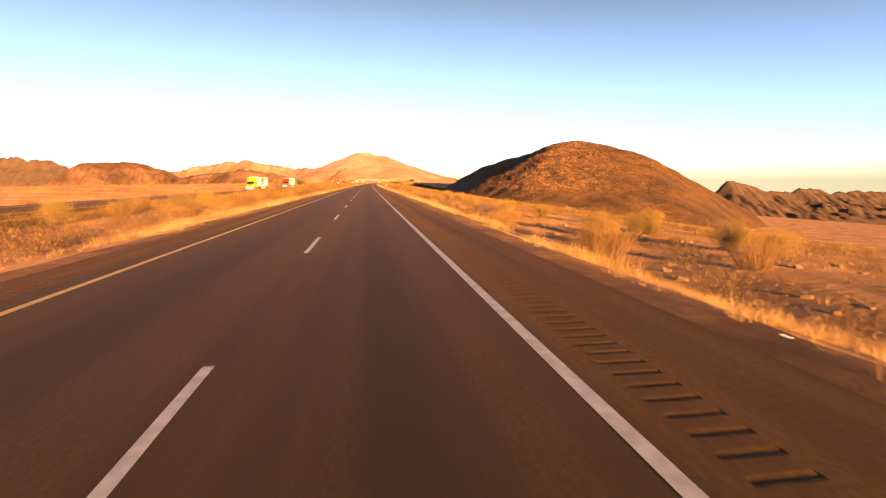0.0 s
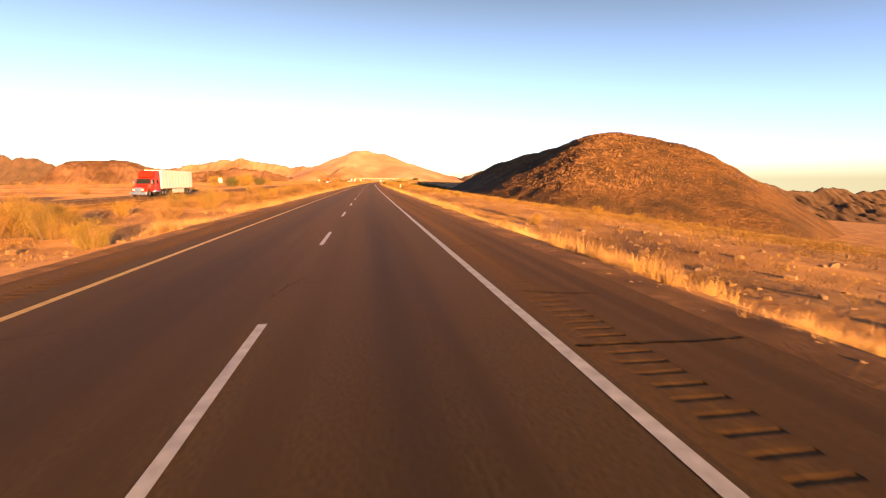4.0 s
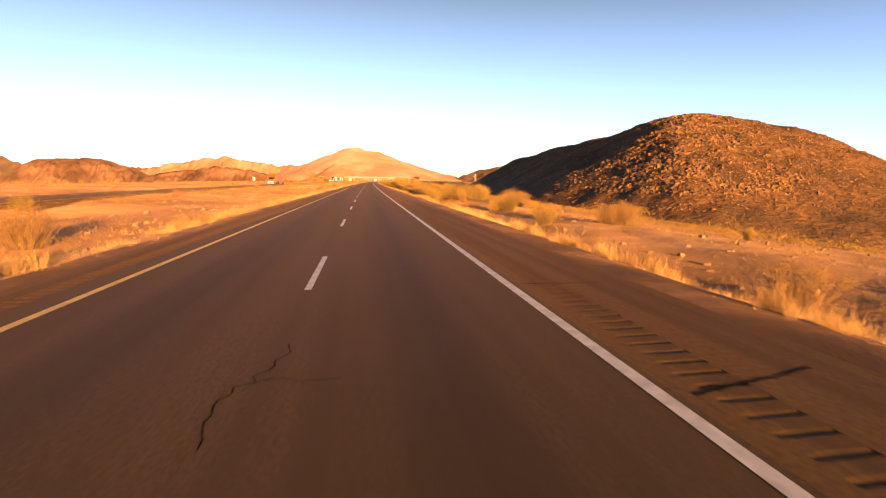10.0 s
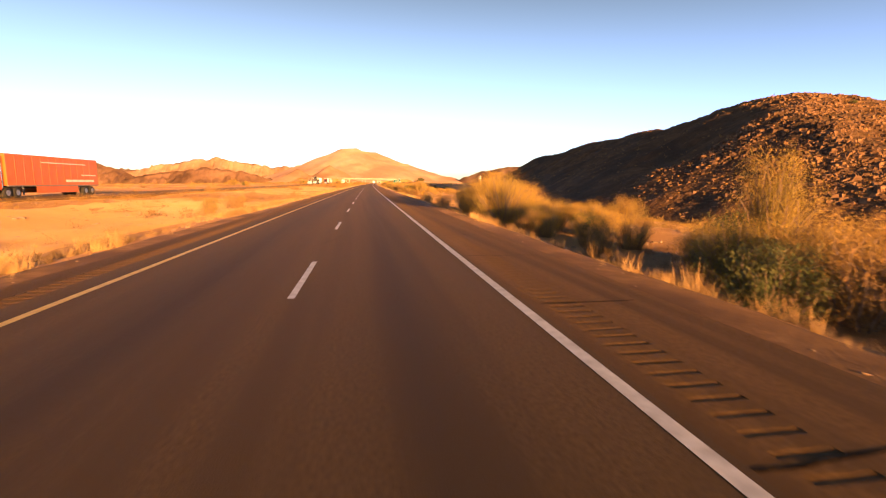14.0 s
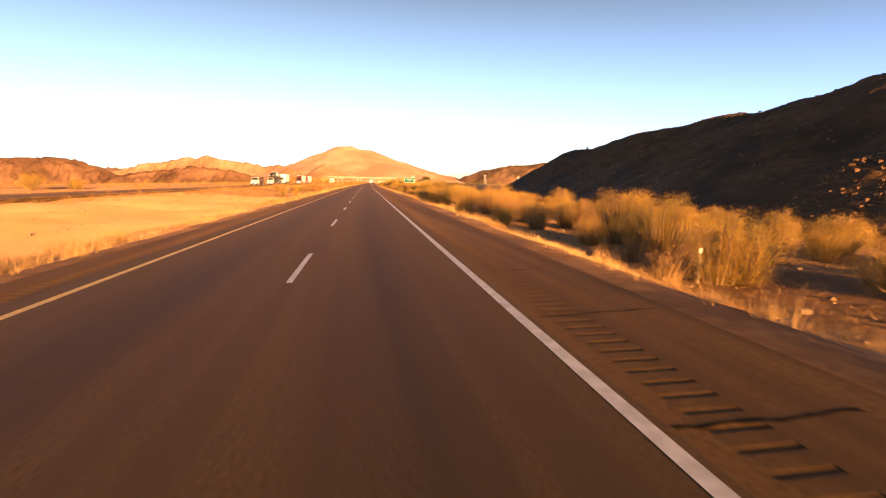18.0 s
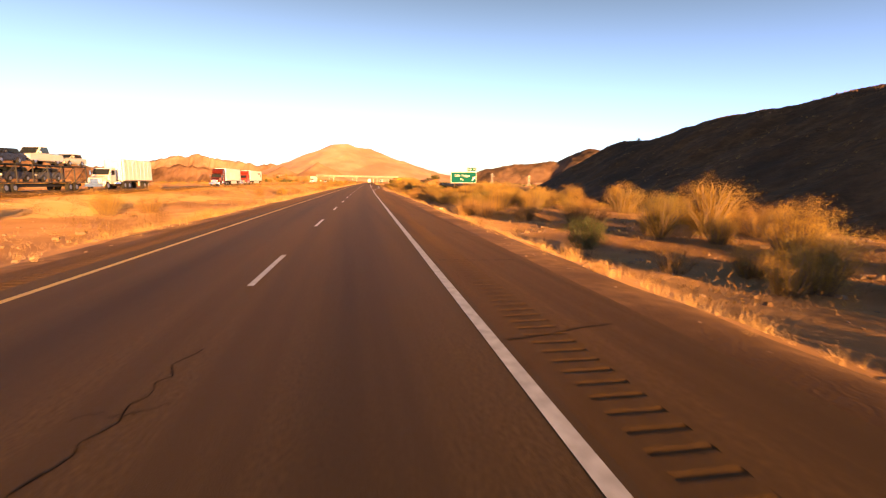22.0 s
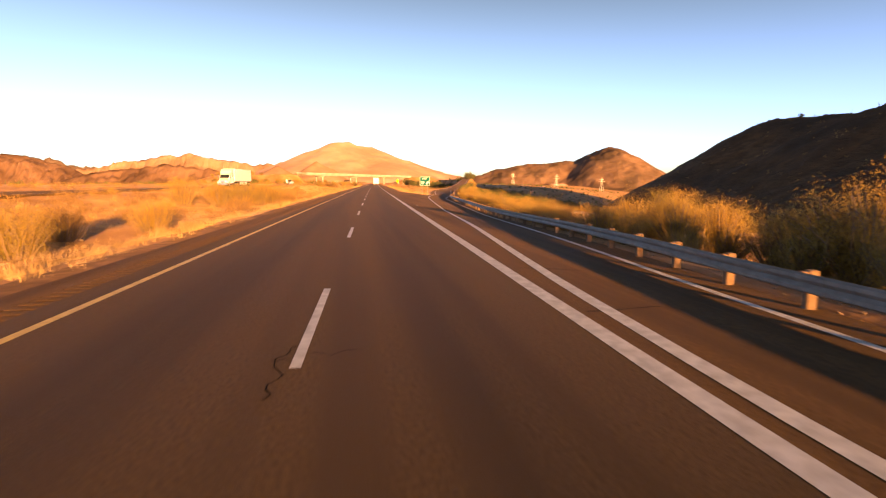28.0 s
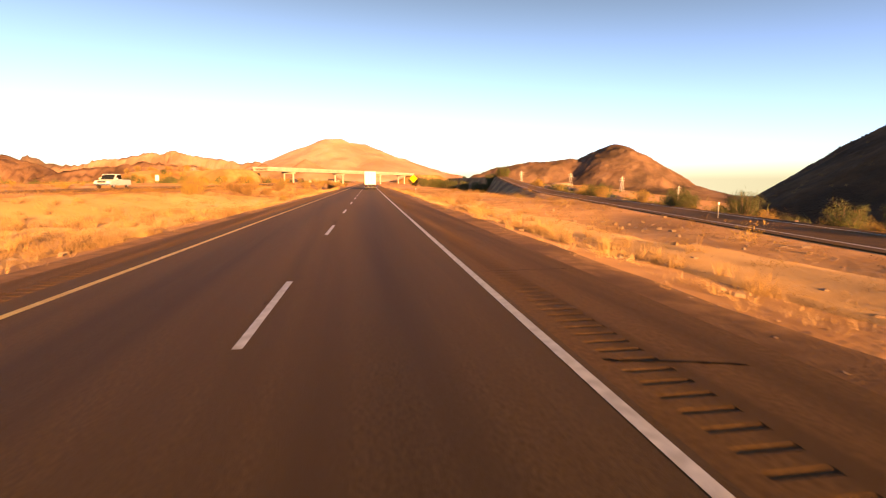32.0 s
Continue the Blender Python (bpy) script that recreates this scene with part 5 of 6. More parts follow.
# bushes where the ramp begins
plants([("tree", 807, 19, 2.5), ("green", 804, 16.8, 2.1), ("dry", 801, 14.5, 1.4), ("dry", 797, 13.6, 1.2), ("tree", 801, 23, 3), ("tree", 806, 22.5, 3.2), ("green", 800, 18, 2), ("tree", 812, 26, 3), ("green", 822, 22, 2.2), ("green", 829, 17.5, 2.2), ("green", 838, 15, 2), ("tree", 845, 19, 2.8), ("tree", 856, 16, 2.6), ("dry", 850, 12.5, 1)])
# median, first part
plants([("dry", 62, -9.6, 1.1), ("dry", 70, -11.4, 1.3), ("green", 98, -13, 1.5), ("dry", 104, -11, 1.3), ("green", 110, -14.5, 1.7), ("dry", 118, -12, 1.2), ("dry", 128, -15, 1.4), ("green", 140, -11, 1.5), ("dry", 97, -16, 1.2), ("green", 33, -13, 1.4), ("green", 25, -16, 1.5), ("dry", 45, -11, 1)])
# median, second part
plants([("green", 704, -17, 1.6), ("green", 709, -14, 1.4), ("dry", 713, -16, 1.5), ("dry", 717, -19, 1.4), ("green", 812, -12.6, 1.5), ("dry", 806, -14.8, 1.4), ("dry", 818, -11, 1.2), ("green", 937, -9.5, 1.7), ("dry", 942, -11, 1.6), ("green", 945, -9, 1.5), ("green", 931, -13, 1.5), ("dry", 953, -12, 1.5), ("green", 967, -15.5, 2.6), ("green", 972, -14, 2.3), ("dry", 978, -12, 1.5), ("green", 986, -13.5, 1.6), ("dry", 996, -13, 1.2), ("green", 1005, -13, 1.4), ("dry", 1011, -15, 1.3)])
# big bushes close to the yellow line, and brush beside the start of the ramp
plants([("green", 973, -10.5, 2.4), ("green", 975, -9.4, 2.1), ("green", 971, -11.6, 2.4), ("green", 978, -11, 2.1), ("green", 969, -13, 2.2), ("dry", 985, -10, 1.5), ("dry", 990, -11, 1.7), ("green", 994, -10.5, 1.5), ("dry", 1003, -11, 1.5), ("dry", 981, -9, 1.3),
        ("green", 117, -8.7, 1.9), ("green", 115, -9.8, 1.7), ("dry", 121, -9.6, 1.8), ("dry", 107, -7.4, 0.9), ("green", 160, -11, 1.7), ("dry", 110, -11.8, 1.3), ("green", 28, -10, 1.5), ("dry", 34, -9, 1.3), ("green", 52, -12, 1.6)])
for k in range(40):
    plant("dry" if rng.random() < 0.6 else "green", rng.uniform(796, 846), rng.uniform(9.3, 12.5), rng.uniform(0.7, 1.3))
# single bushes that stand out along the right side
plants([("dry", 3, 10.4, 1.5), ("green", 3.5, 18, 1.3), ("green", 16, 19, 1.4), ("green", 75, 16.2, 1.5), ("dry", 69, 9.1, 1.1), ("dry", 76, 11, 1.0), ("green", 238, 13.3, 1.4), ("dry", 242, 15.1, 1.3), ("dry", 298, 9.5, 1.1), ("green", 296, 9.1, 1.3), ("green", 319, 14.3, 1.3),
        ("tree", 486, 10, 2.9), ("tree", 469.3, 14.5, 3.4, 0.55), ("dry", 463, 11.1, 1.7), ("dry", 466, 12.4, 1.5), ("dry", 461, 12.6, 1.6), ("dry", 473, 10.4, 1.1), ("dark", 476, 11.5, 1.2), ("green", 610, 14, 2.3), ("dark", 602, 13.8, 1.3), ("dry", 601, 10.3, 0.9), ("green", 617, 12, 1.6)])
plants([("tree", 678, 14.7, 3.2), ("green", 674.7, 17.8, 2.1), ("green", 668.6, 16.6, 1.8), ("green", 684.5, 12.8, 2.2), ("green", 690, 15, 1.8), ("tree", 745, 19.7, 3.1), ("dark", 752, 21.7, 1.9), ("green", 739, 19.2, 2.25), ("green", 763.6, 25.1, 2.7), ("green", 776, 25.6, 2.6), ("green", 800, 25.8, 2.9), ("green", 778.5, 16.9, 2.7), ("green", 781, 23.5, 2.3),
        ("green", 792, 29.4, 2.2), ("tree", 772.6, 19.4, 1.9), ("tree", 773.5, 21.5, 1.8), ("dry", 763, 10.6, 1.5), ("dry", 765, 11.4, 1.3), ("dry", 767, 11.8, 1.0), ("dry", 761, 11.8, 1.4), ("green", 795.5, 18.1, 2.3), ("tree", 849, 13.4, 3.2), ("green", 847, 14.6, 2.3), ("green", 863, 15.9, 2.1), ("tree", 843, 16.3, 2.7), ("tree", 887, 14.6, 4.2), ("tree", 888, 17.2, 4.0), ("tree", 891, 19, 3.4), ("tree", 853, 16.6, 2.7), ("green", 847.6, 29, 1.8), ("dry", 833, 12.2, 1.3), ("dry", 830, 11.6, 1.3), ("dry", 835.5, 13.6, 1.3), ("dry", 828, 13.2, 1.2), ("dry", 798.8, 12.7, 1.5), ("tree", 808.8, 20.9, 2.5)])
plants([("tree", 920, 14, 3.9), ("tree", 922.5, 15.8, 3.6), ("tree", 918, 16.2, 3.0), ("tree", 925.5, 15.9, 2.9), ("green", 918.5, 15.4, 2.6), ("tree", 948, 18.1, 2.8), ("green", 936, 14.6, 2.0), ("tree", 933, 14.5, 3.3), ("tree", 941, 16, 2.4)])
# mid-distance brush on the flat below the hill
for k in range(150):
    at = rng.uniform(540, 900)
    plant("green" if rng.random() < 0.6 else "dry", at, rng.uniform(float(paved_right(at)) + 9, 62), rng.uniform(0.7, 1.9))
# brush at the very start, beside the shoulder
plants([("dry", 4, 10.5, 1.2), ("dry", 8, 12.5, 1.3), ("green", 12, 14.5, 1.5), ("dry", 18, 10.8, 1.3), ("green", 26, 13.0, 1.4), ("dry", 0, 14.0, 1.2), ("green", 6, 18.0, 1.6), ("green", 16, 20.0, 1.7), ("dry", 34, 10.2, 1.1), ("green", 44, 14.0, 1.4), ("dry", 54, 11.5, 1.2), ("green", 62, 16.0, 1.5), ("dry", 74, 12.0, 1.2)])
for k in range(26):
    plant("dark" if rng.random() < 0.3 else "green", rng.uniform(460, 487), rng.uniform(9.4, 14.5), rng.uniform(1.3, 2.2))
for k in range(110):
    s = rng.uniform(585, 760) if k < 70 else rng.uniform(820, 900)
    plant("dry" if rng.random() < 0.5 else "green", s, rng.uniform(11, 24) if k % 3 else rng.uniform(24, 44), rng.uniform(0.9, 1.9))
for k in range(60):
    plant("green" if rng.random() < 0.5 else "dry", rng.uniform(8, 330), rng.uniform(-24, -11.5), rng.uniform(0.9, 1.7))
for k in range(46):
    s = rng.choice([rng.uniform(955, 1010), rng.uniform(20, 175), rng.uniform(285, 345)])
    plant("dry", s, rng.uniform(-13, -6.9), rng.uniform(0.5, 1.2))
for k in range(120):
    s = rng.uniform(345, 520) if k < 42 else rng.uniform(590, 700) if k < 92 else rng.uniform(838, 866)
    plant("green" if rng.random() < 0.75 else "dry", s, rng.uniform(10.2, 22.0), rng.uniform(1.0, 2.2))
for s, d, h in ((930, 12.4, 2.3), (934, 13.6, 2.5), (926, 14.5, 2.2), (940, 13.4, 2.4), (945, 14.0, 2.6)):
    plant("tree", s, d, h)
# the thicket behind the guardrail
for k in range(34):
    s = 872 + k * 5.0 + rng.uniform(-1, 1)
    d = float(ramp_right(s)) + rng.choice([rng.uniform(3.4, 5.0), rng.uniform(5.0, 9.5)])
    plant("tree" if rng.random() < 0.65 else "green", s, d, rng.uniform(0.8, 1.2) if s < 925 else rng.uniform(1.2, 1.9) if k % 5 or s < 955 else rng.uniform(2.2, 2.8))
for k in range(46):
    s = 936 + k * 2.2 + rng.uniform(-0.8, 0.8)
    plant("tree", s, float(ramp_right(s)) + rng.uniform(2.4, 3.8), rng.uniform(0.9, 1.5))
for k in range(48):
    s = 938 + k * 1.8 + rng.uniform(-0.8, 0.8)
    plant("full", s, float(ramp_right(s)) + rng.uniform(2.6, 5.4), rng.uniform(1.1, 1.9))
for k in range(30):
    s = 1030 + k * 5.2 + rng.uniform(-2, 2)
    plant("dark" if k % 4 else "tree", s, float(ramp_right(s)) + rng.uniform(2.6, 6), rng.uniform(1.4, 2.2))
plants([("green", 1119.6, -19.4, 2.6), ("green", 1122, -21, 2.0), ("dry", 1131, -16.8, 1.6), ("dry", 1133.5, -18.6, 1.5), ("dry", 1128, -15.4, 1.3), ("green", 1174, -18.3, 2.1), ("green", 1180, -20, 2.2), ("dry", 1160, -17, 1.6), ("dry", 1150, -19.5, 1.7), ("green", 1192, -15, 2.0), ("dry", 1204, -13, 1.7), ("dry", 711, -11.1, 1.9), ("dry", 715, -9.9, 1.4), ("dry", 708, -12.5, 1.7), ("dry", 720, -13, 1.5), ("green", 703, -13.5, 1.6), ("green", 759, -15.5, 1.8), ("dry", 762, -14, 1.4), ("dry", 705, -9.4, 1.2), ("dry", 727, -11, 1.3)])
for k in range(30):
    at, off = rng.uniform(1318, 1346), rng.uniform(-135, -70)
    bx, by = road_xy(at, off)
    o = plant(("tree", "dark", "green")[k % 3], at, off, rng.uniform(2.6, 4.6))
    o.matrix_basis = Matrix.Translation((0, 0, max(0.0, float(rise(bx, by, *SLOPE)) - float(ground_z(at, off))))) @ o.matrix_basis
plants([("tree", 687.4, -58.2, 3.0), ("tree", 690, -60, 2.6), ("green", 694, -54, 2.3), ("dark", 697, -56, 2.0), ("dry", 588.3, -17.2, 0.6, 2.2), ("dry", 590, -18.4, 0.55, 2.0), ("dry", 595, -18.1, 0.65, 2.0), ("dry", 596.1, -17.4, 0.7, 2.0), ("dry", 598, -18.6, 0.6, 1.8), ("dry", 288.7, -13.8, 1.4), ("dry", 290.5, -15, 1.3), ("dry", 277, -12.1, 1.2), ("green", 280, -14.5, 1.5), ("dry", 284, -17, 1.4), ("dry", 273, -15.5, 1.3)])
# row of trees beyond the opposite road, and low brush beside the second straight
for k in range(12):
    plant("tree" if k % 4 else "dark", 322 + k * 3.6 + rng.uniform(-1, 1), rng.uniform(-60, -46), rng.uniform(3.4, 4.8))
for k in range(44):
    plant("full" if k % 2 else "dry", rng.uniform(664, 738), rng.uniform(9.8, 21), rng.uniform(0.9, 1.6))
# golden bushes before the exit
for k in range(34):
    plant("full" if rng.random() < 0.8 else "tree", rng.uniform(764, 804), rng.uniform(11.5, 22), rng.uniform(1.4, 2.5))
for k in range(60):
    s = 1046 + k * 4.6 + rng.uniform(-3, 3)
    plant("dark" if rng.random() < 0.6 else "tree", s, float(ramp_right(s)) + rng.uniform(3.6, 11), rng.uniform(1.8, 2.8) if s < 1140 else rng.uniform(2.6, 4.4))
for k in range(34):
    plant("dark", 1345 + rng.uniform(-14, 22) + k * 0.6, 28 + k * 3.2 + rng.uniform(-1.5, 1.5), rng.uniform(4.5, 7.0))
# trees and bushes on the slope left of the overpass and before its end
for k in range(46):
    at, off = rng.uniform(1300, 1425), rng.uniform(-140, -46)
    bx, by = road_xy(at, off)
    o = plant(("tree", "green", "dry", "tree")[k % 4], at, off, rng.uniform(1.8, 4.2))
    o.matrix_basis = Matrix.Translation((0, 0, max(0.0, float(rise(bx, by, *SLOPE)) - float(ground_z(at, off))))) @ o.matrix_basis
for k in range(26):
    plant("green" if k % 3 else "dry", rng.uniform(1195, 1330), rng.uniform(-24, -9), rng.uniform(1.0, 2.3))
# scattered single bushes
n = 0
while n < 230:
    s = rng.uniform(5, 1200)
    d = rng.choice([rng.uniform(8, 40), rng.uniform(-24, -6.5), rng.uniform(-70, -38)], p=[0.5, 0.32, 0.18])
    if not clear(s, d) or (545 < s < 660 and -24 < d < 0 and rng.random() < 0.85) or (760 < s < 800 and -24 < d < 0 and rng.random() < 0.7) or (s > 1000 and 6 < d < 15 and rng.random() < 0.9) or (abs(s - 800) < 22 and 11 < d < 20):
        continue
    kind = "dry" if rng.random() < 0.6 else "green"
    plant(kind, s, d, rng.uniform(0.5, 1.4))
    n += 1
for key, group in KINDS.items():
    for k, o in enumerate(group):
        if (key, k) not in used:
            plant(key, 900 + 10 * k, 40, 2)


# ---- far scrub, grass and stones as uncounted stuff ----
def scatter(count, fs, fd, keep):
    s, d = fs(count), fd(count)
    ok = keep(s, d)
    return s[ok], d[ok]


def clumps(name, s, d, h, mat, label, per=26, leaf=0.10, seed=0):
    """Many small bushes as one mesh of leaf quads."""
    g = np.random.default_rng(seed)
    x, y = road_xy(s, d)
    z = ground_z(s, d)
    n = len(s)
    off = g.normal(size=(n, per, 3)) * np.array([0.38, 0.38, 0.0])
    off[:, :, 2] = np.abs(g.normal(size=(n, per))) * 0.38 + 0.05
    c = np.stack([x, y, z], -1)[:, None, :] + off * h[:, None, None]
    v, f = leaf_cloud(c.reshape(-1, 3), 1.0, seed + 1)
    # leaf size follows the bush
    size = np.repeat(np.repeat(h * leaf, per), 3)[:, None]
    cc = np.repeat(c.reshape(-1, 3), 3, 0)
    v = cc + (v - cc) * size
    return tagged(mesh_object(name, v, f, mat), label, "scrub", kind="stuff")


def off_paving(s, d):
    r = paved_right(s) + 1.0
    ramp = (s > NOSE - 2) & (d > gore_left(s) - 1.6) & (d < ramp_right(s) + 2)
    return ((d > r) & ~ramp) | ((d < -6.0) & (d > -24.8)) | (d < -37.5)


g = np.random.default_rng(11)
s, d = scatter(8000, lambda n: g.uniform(-20, 1500, n), lambda n: np.where(g.random(n) < 0.66, 48 + 150 * g.random(n) ** 1.4, g.uniform(-190, -46, n)), off_paving)
clumps("desert_scrub", s, d, 0.4 + 1.0 * g.random(len(s)) ** 1.6, M_SCRUB, "low dry brown scrub scattered over the desert plain", 64, 0.038, 5)
s, d = scatter(5200, lambda n: g.uniform(-20, 1600, n), lambda n: np.where(g.random(n) < 0.6, g.uniform(46, 190, n), g.uniform(-260, -46, n)), off_paving)
clumps("green_scrub", s, d, 0.5 + 1.6 * g.random(len(s)) ** 1.5, M_LEAF, "olive-green scrub scattered over the desert plain", 60, 0.04, 6)
s, d = scatter(8200, lambda n: g.uniform(-14, 1180, n), lambda n: 9.5 + 40 * g.random(n) ** 1.2, off_paving)
clumps("middle_scrub", s, d, 0.3 + 0.8 * g.random(len(s)) ** 1.8, M_SCRUB, "low brown scrub over the flat beside the highway", 110, 0.022, 14)
s, d = scatter(2400, lambda n: g.uniform(0, 345, n), lambda n: 13 + 55 * g.random(n) ** 1.1, lambda s, d: fractal(s * 0.04, d * 0.05, 65, 3) > 0.44)
clumps("flat_brush", s, d, 0.45 + 0.8 * g.random(len(s)) ** 1.5, M_SCRUB, "brown brush scattered over the flat before the hill", 120, 0.023, 19)
s, d = scatter(1500, lambda n: g.uniform(-14, 1180, n), lambda n: 12 + 36 * g.random(n), off_paving)
clumps("middle_green_scrub", s, d, 0.5 + 0.8 * g.random(len(s)) ** 1.5, M_LEAF, "low olive scrub over the flat beside the highway", 190, 0.017, 15)
s, d = scatter(3600, lambda n: g.uniform(-14, 1180, n), lambda n: 8.3 + 16 * g.random(n), off_paving)
clumps("near_scrub", s, d, 0.22 + 0.45 * g.random(len(s)) ** 1.5, M_SCRUB, "low brown scrub beside the shoulder", 130, 0.0185, 10)
s, d = scatter(3800, lambda n: g.uniform(0, 1250, n), lambda n: np.where(g.random(n) < 0.7, g.uniform(-24.6, -20.5, n), g.uniform(-41, -37.6, n)), off_paving)
clumps("dividing_scrub", s, d, 0.35 + 0.6 * g.random(len(s)), M_LEAF_DRY, "dry golden scrub along the opposite road", 56, 0.032, 12)
s, d = scatter(2200, lambda n: g.uniform(860, 1260, n), lambda n: 24 + 120 * g.random(n), lambda s, d: off_paving(s, d) & (d > ramp_right(s) + 5))
clumps("ramp_scrub", s, d, 0.7 + 1.4 * g.random(len(s)) ** 1.5, M_SCRUB, "brown and olive brush on the plain beside the ramp", 60, 0.042, 13)
s, d = scatter(11000, lambda n: g.uniform(40, 780, n), lambda n: 26 + 330 * g.random(n) ** 1.2, lambda s, d: (ground_z(s, d) > -60))
clumps("apron_scrub", s, d, g.uniform(0.4, 1.25, len(s)), M_SCRUB, "low brown scrub over the slope below the rocky hill", 34, 0.05, 9)
s, d = scatter(2600, lambda n: g.uniform(1200, 3000, n), lambda n: g.uniform(-700, 700, n), lambda s, d: (d > 70) | (d < -40))
clumps("far_scrub", s, d, g.uniform(1.2, 3.2, len(s)), M_LEAF_DARK, "dark scrub and trees on the far plain", 22, 0.2, 7)
s, d = scatter(5200, lambda n: g.uniform(0, 1150, n), lambda n: g.uniform(-24, -6.8, n), lambda s, d: off_paving(s, d) & (fractal(s * 0.03, d * 0.1, 61, 3) > np.where((s > 545) & (s < 650), 0.66, 0.45)))
SANDY = lambda s: ((s > 540) & (s < 665)) | ((s > 735) & (s < 790))
clumps("median_scrub", s, d, 0.25 + 0.7 * g.random(len(s)) ** 1.8, M_SCRUB, "low dry scrub in the grassy median", 100, 0.026, 8)
s, d = scatter(5200, lambda n: g.uniform(-10, 1180, n), lambda n: -6.9 - 17.5 * g.random(n), lambda s, d: off_paving(s, d) & (fractal(s * 0.05, d * 0.14, 63, 3) > np.where(SANDY(s), 0.68, 0.46)))
clumps("median_brush", s, d, 0.3 + 0.75 * g.random(len(s)) ** 1.6, M_LEAF_DRY, "dry tan brush scattered over the median", 120, 0.021, 16)
s, d = scatter(3400, lambda n: g.uniform(-14, 345, n), lambda n: -8.2 - 16 * g.random(n), lambda s, d: off_paving(s, d) & (fractal(s * 0.06, d * 0.16, 64, 3) > 0.47))
clumps("median_thicket", s, d, 0.4 + 0.8 * g.random(len(s)) ** 1.5, M_SCRUB, "brown-olive brush thick over the median", 120, 0.022, 18)
s, d = scatter(900, lambda n: g.uniform(1130, 1420, n), lambda n: 48 + 170 * g.random(n), lambda s, d: off_paving(s, d) & (d > ramp_right(s) + 14))
clumps("tree_belt", s, d, g.uniform(2.2, 5.0, len(s)), M_LEAF_DARK, "belt of dark green trees on the plain beyond the ramp", 150, 0.05, 17)


def grass(name, s, d, h, label, seed, blades=9, spread=0.11, width=0.009, mat=None):
    """Tufts of upright blades, each blade one narrow triangle that leans outwards."""
    g = np.random.default_rng(seed)
    n = len(s)
    x, y = road_xy(s, d)
    z = ground_z(s, d) - 0.02
    az = g.uniform(0, 2 * math.pi, (n, blades))
    r = g.uniform(0.0, 1.0, (n, blades)) * spread
    bx, by = x[:, None] + np.cos(az) * r, y[:, None] + np.sin(az) * r
    hh = h[:, None] * g.uniform(0.55, 1.1, (n, blades))
    lean = g.uniform(0.05, 0.55, (n, blades)) * hh
    tx, ty = bx + np.cos(az) * lean, by + np.sin(az) * lean
    wa = g.uniform(0, math.pi, (n, blades))
    w = width * (0.7 + h[:, None] * 1.2)
    wx, wy = np.cos(wa) * w, np.sin(wa) * w * 0.5
    zz = np.repeat(z[:, None], blades, 1)
    v = np.stack([np.stack([bx - wx, by - wy, zz], -1), np.stack([bx + wx, by + wy, zz], -1), np.stack([tx, ty, zz + hh], -1)], 2).reshape(-1, 3)
    return tagged(mesh_object(name, v, np.arange(len(v)).reshape(-1, 3), mat or M_GRASS), label, "grass", kind="stuff")


# how thick the dry grass stands along the right verge, by metres along the road
VERGE_AT = (-20, 20, 40, 60, 80, 100, 140, 200, 230, 260, 275, 300, 340, 370, 400, 440, 470, 560, 640, 700, 850, 1020, 1030, 1120, 1190)
VERGE_THICK = (0.6, 0.5, 1, 0.7, 0.6, 1, 0.9, 1, 1, 0.8, 0.35, 0.4, 0.5, 0.7, 0.6, 0.45, 0.15, 0.12, 0.4, 0.15, 0.12, 0.15, 0.25, 0.25, 0.3)


def verge_density(s, side):
    """How thickly the dry grass grows along the verge."""
    drift = 0.08 + 0.92 * ease(0.40, 0.60, fractal(s * 0.13, np.full_like(s, side * 9.0), 71, 5, 0.65))
    if side > 0:
        return drift * np.interp(s, VERGE_AT, VERGE_THICK)
    return drift


def tufts(name, s, d, h, label, seed):
    """Full tufts of tall dry grass, a third as wide as they are high."""
    g2 = np.random.default_rng(seed)
    per = 7
    ss = (s[:, None] + g2.normal(size=(len(s), per)) * 0.22 * h[:, None]).ravel()
    dd = (d[:, None] + g2.normal(size=(len(s), per)) * 0.22 * h[:, None]).ravel()
    grass(name, ss, dd, (h[:, None] * g2.uniform(0.55, 1.05, (len(s), per))).ravel(), label, seed + 1, 11, 0.10, 0.0048, M_GRASS_TALL)


# tall tufts along the verges, in drifts, and on the island between highway and ramp
s = g.uniform(-14, 1190, 5200)
d = paved_right(s) + 1.25 + np.abs(g.normal(size=5200)) * 0.9
ok = (fractal(s * 0.16, s * 0, 141, 4) > 0.5) & ((s < 855) | (s > 1120)) & (g.random(5200) < np.interp(s, VERGE_AT, VERGE_THICK))
tufts("tall_grass", s[ok], d[ok], g.uniform(0.35, 0.75, ok.sum()), "tall golden grass tufts along the right verge", 150)
s = g.uniform(1022, 1125, 900)
d = 7.4 + np.abs(g.normal(size=900)) * 1.9
ok = fractal(s * 0.2, d * 0.5, 147, 3) > 0.52
s, d = s[ok], d[ok]
tufts("tall_grass", s, d, g.uniform(0.3, 0.8, len(s)), "tall golden grass tufts on the island beside the ramp", 152)
s = g.uniform(-14, 1190, 5200)
d = -6.35 - np.abs(g.normal(size=5200)) * 1.1
ok = (fractal(s * 0.14, s * 0, 143, 4) > 0.5) & (g.random(5200) < 0.7)
tufts("tall_grass", s[ok], d[ok], g.uniform(0.3, 0.7, ok.sum()), "tall golden grass tufts along the median's edge", 154)
s = g.uniform(880, 1190, 1500)
d = g.uniform(-20, -7.5, 1500)
ok = fractal(s * 0.05, d * 0.12, 145, 3) > 0.48
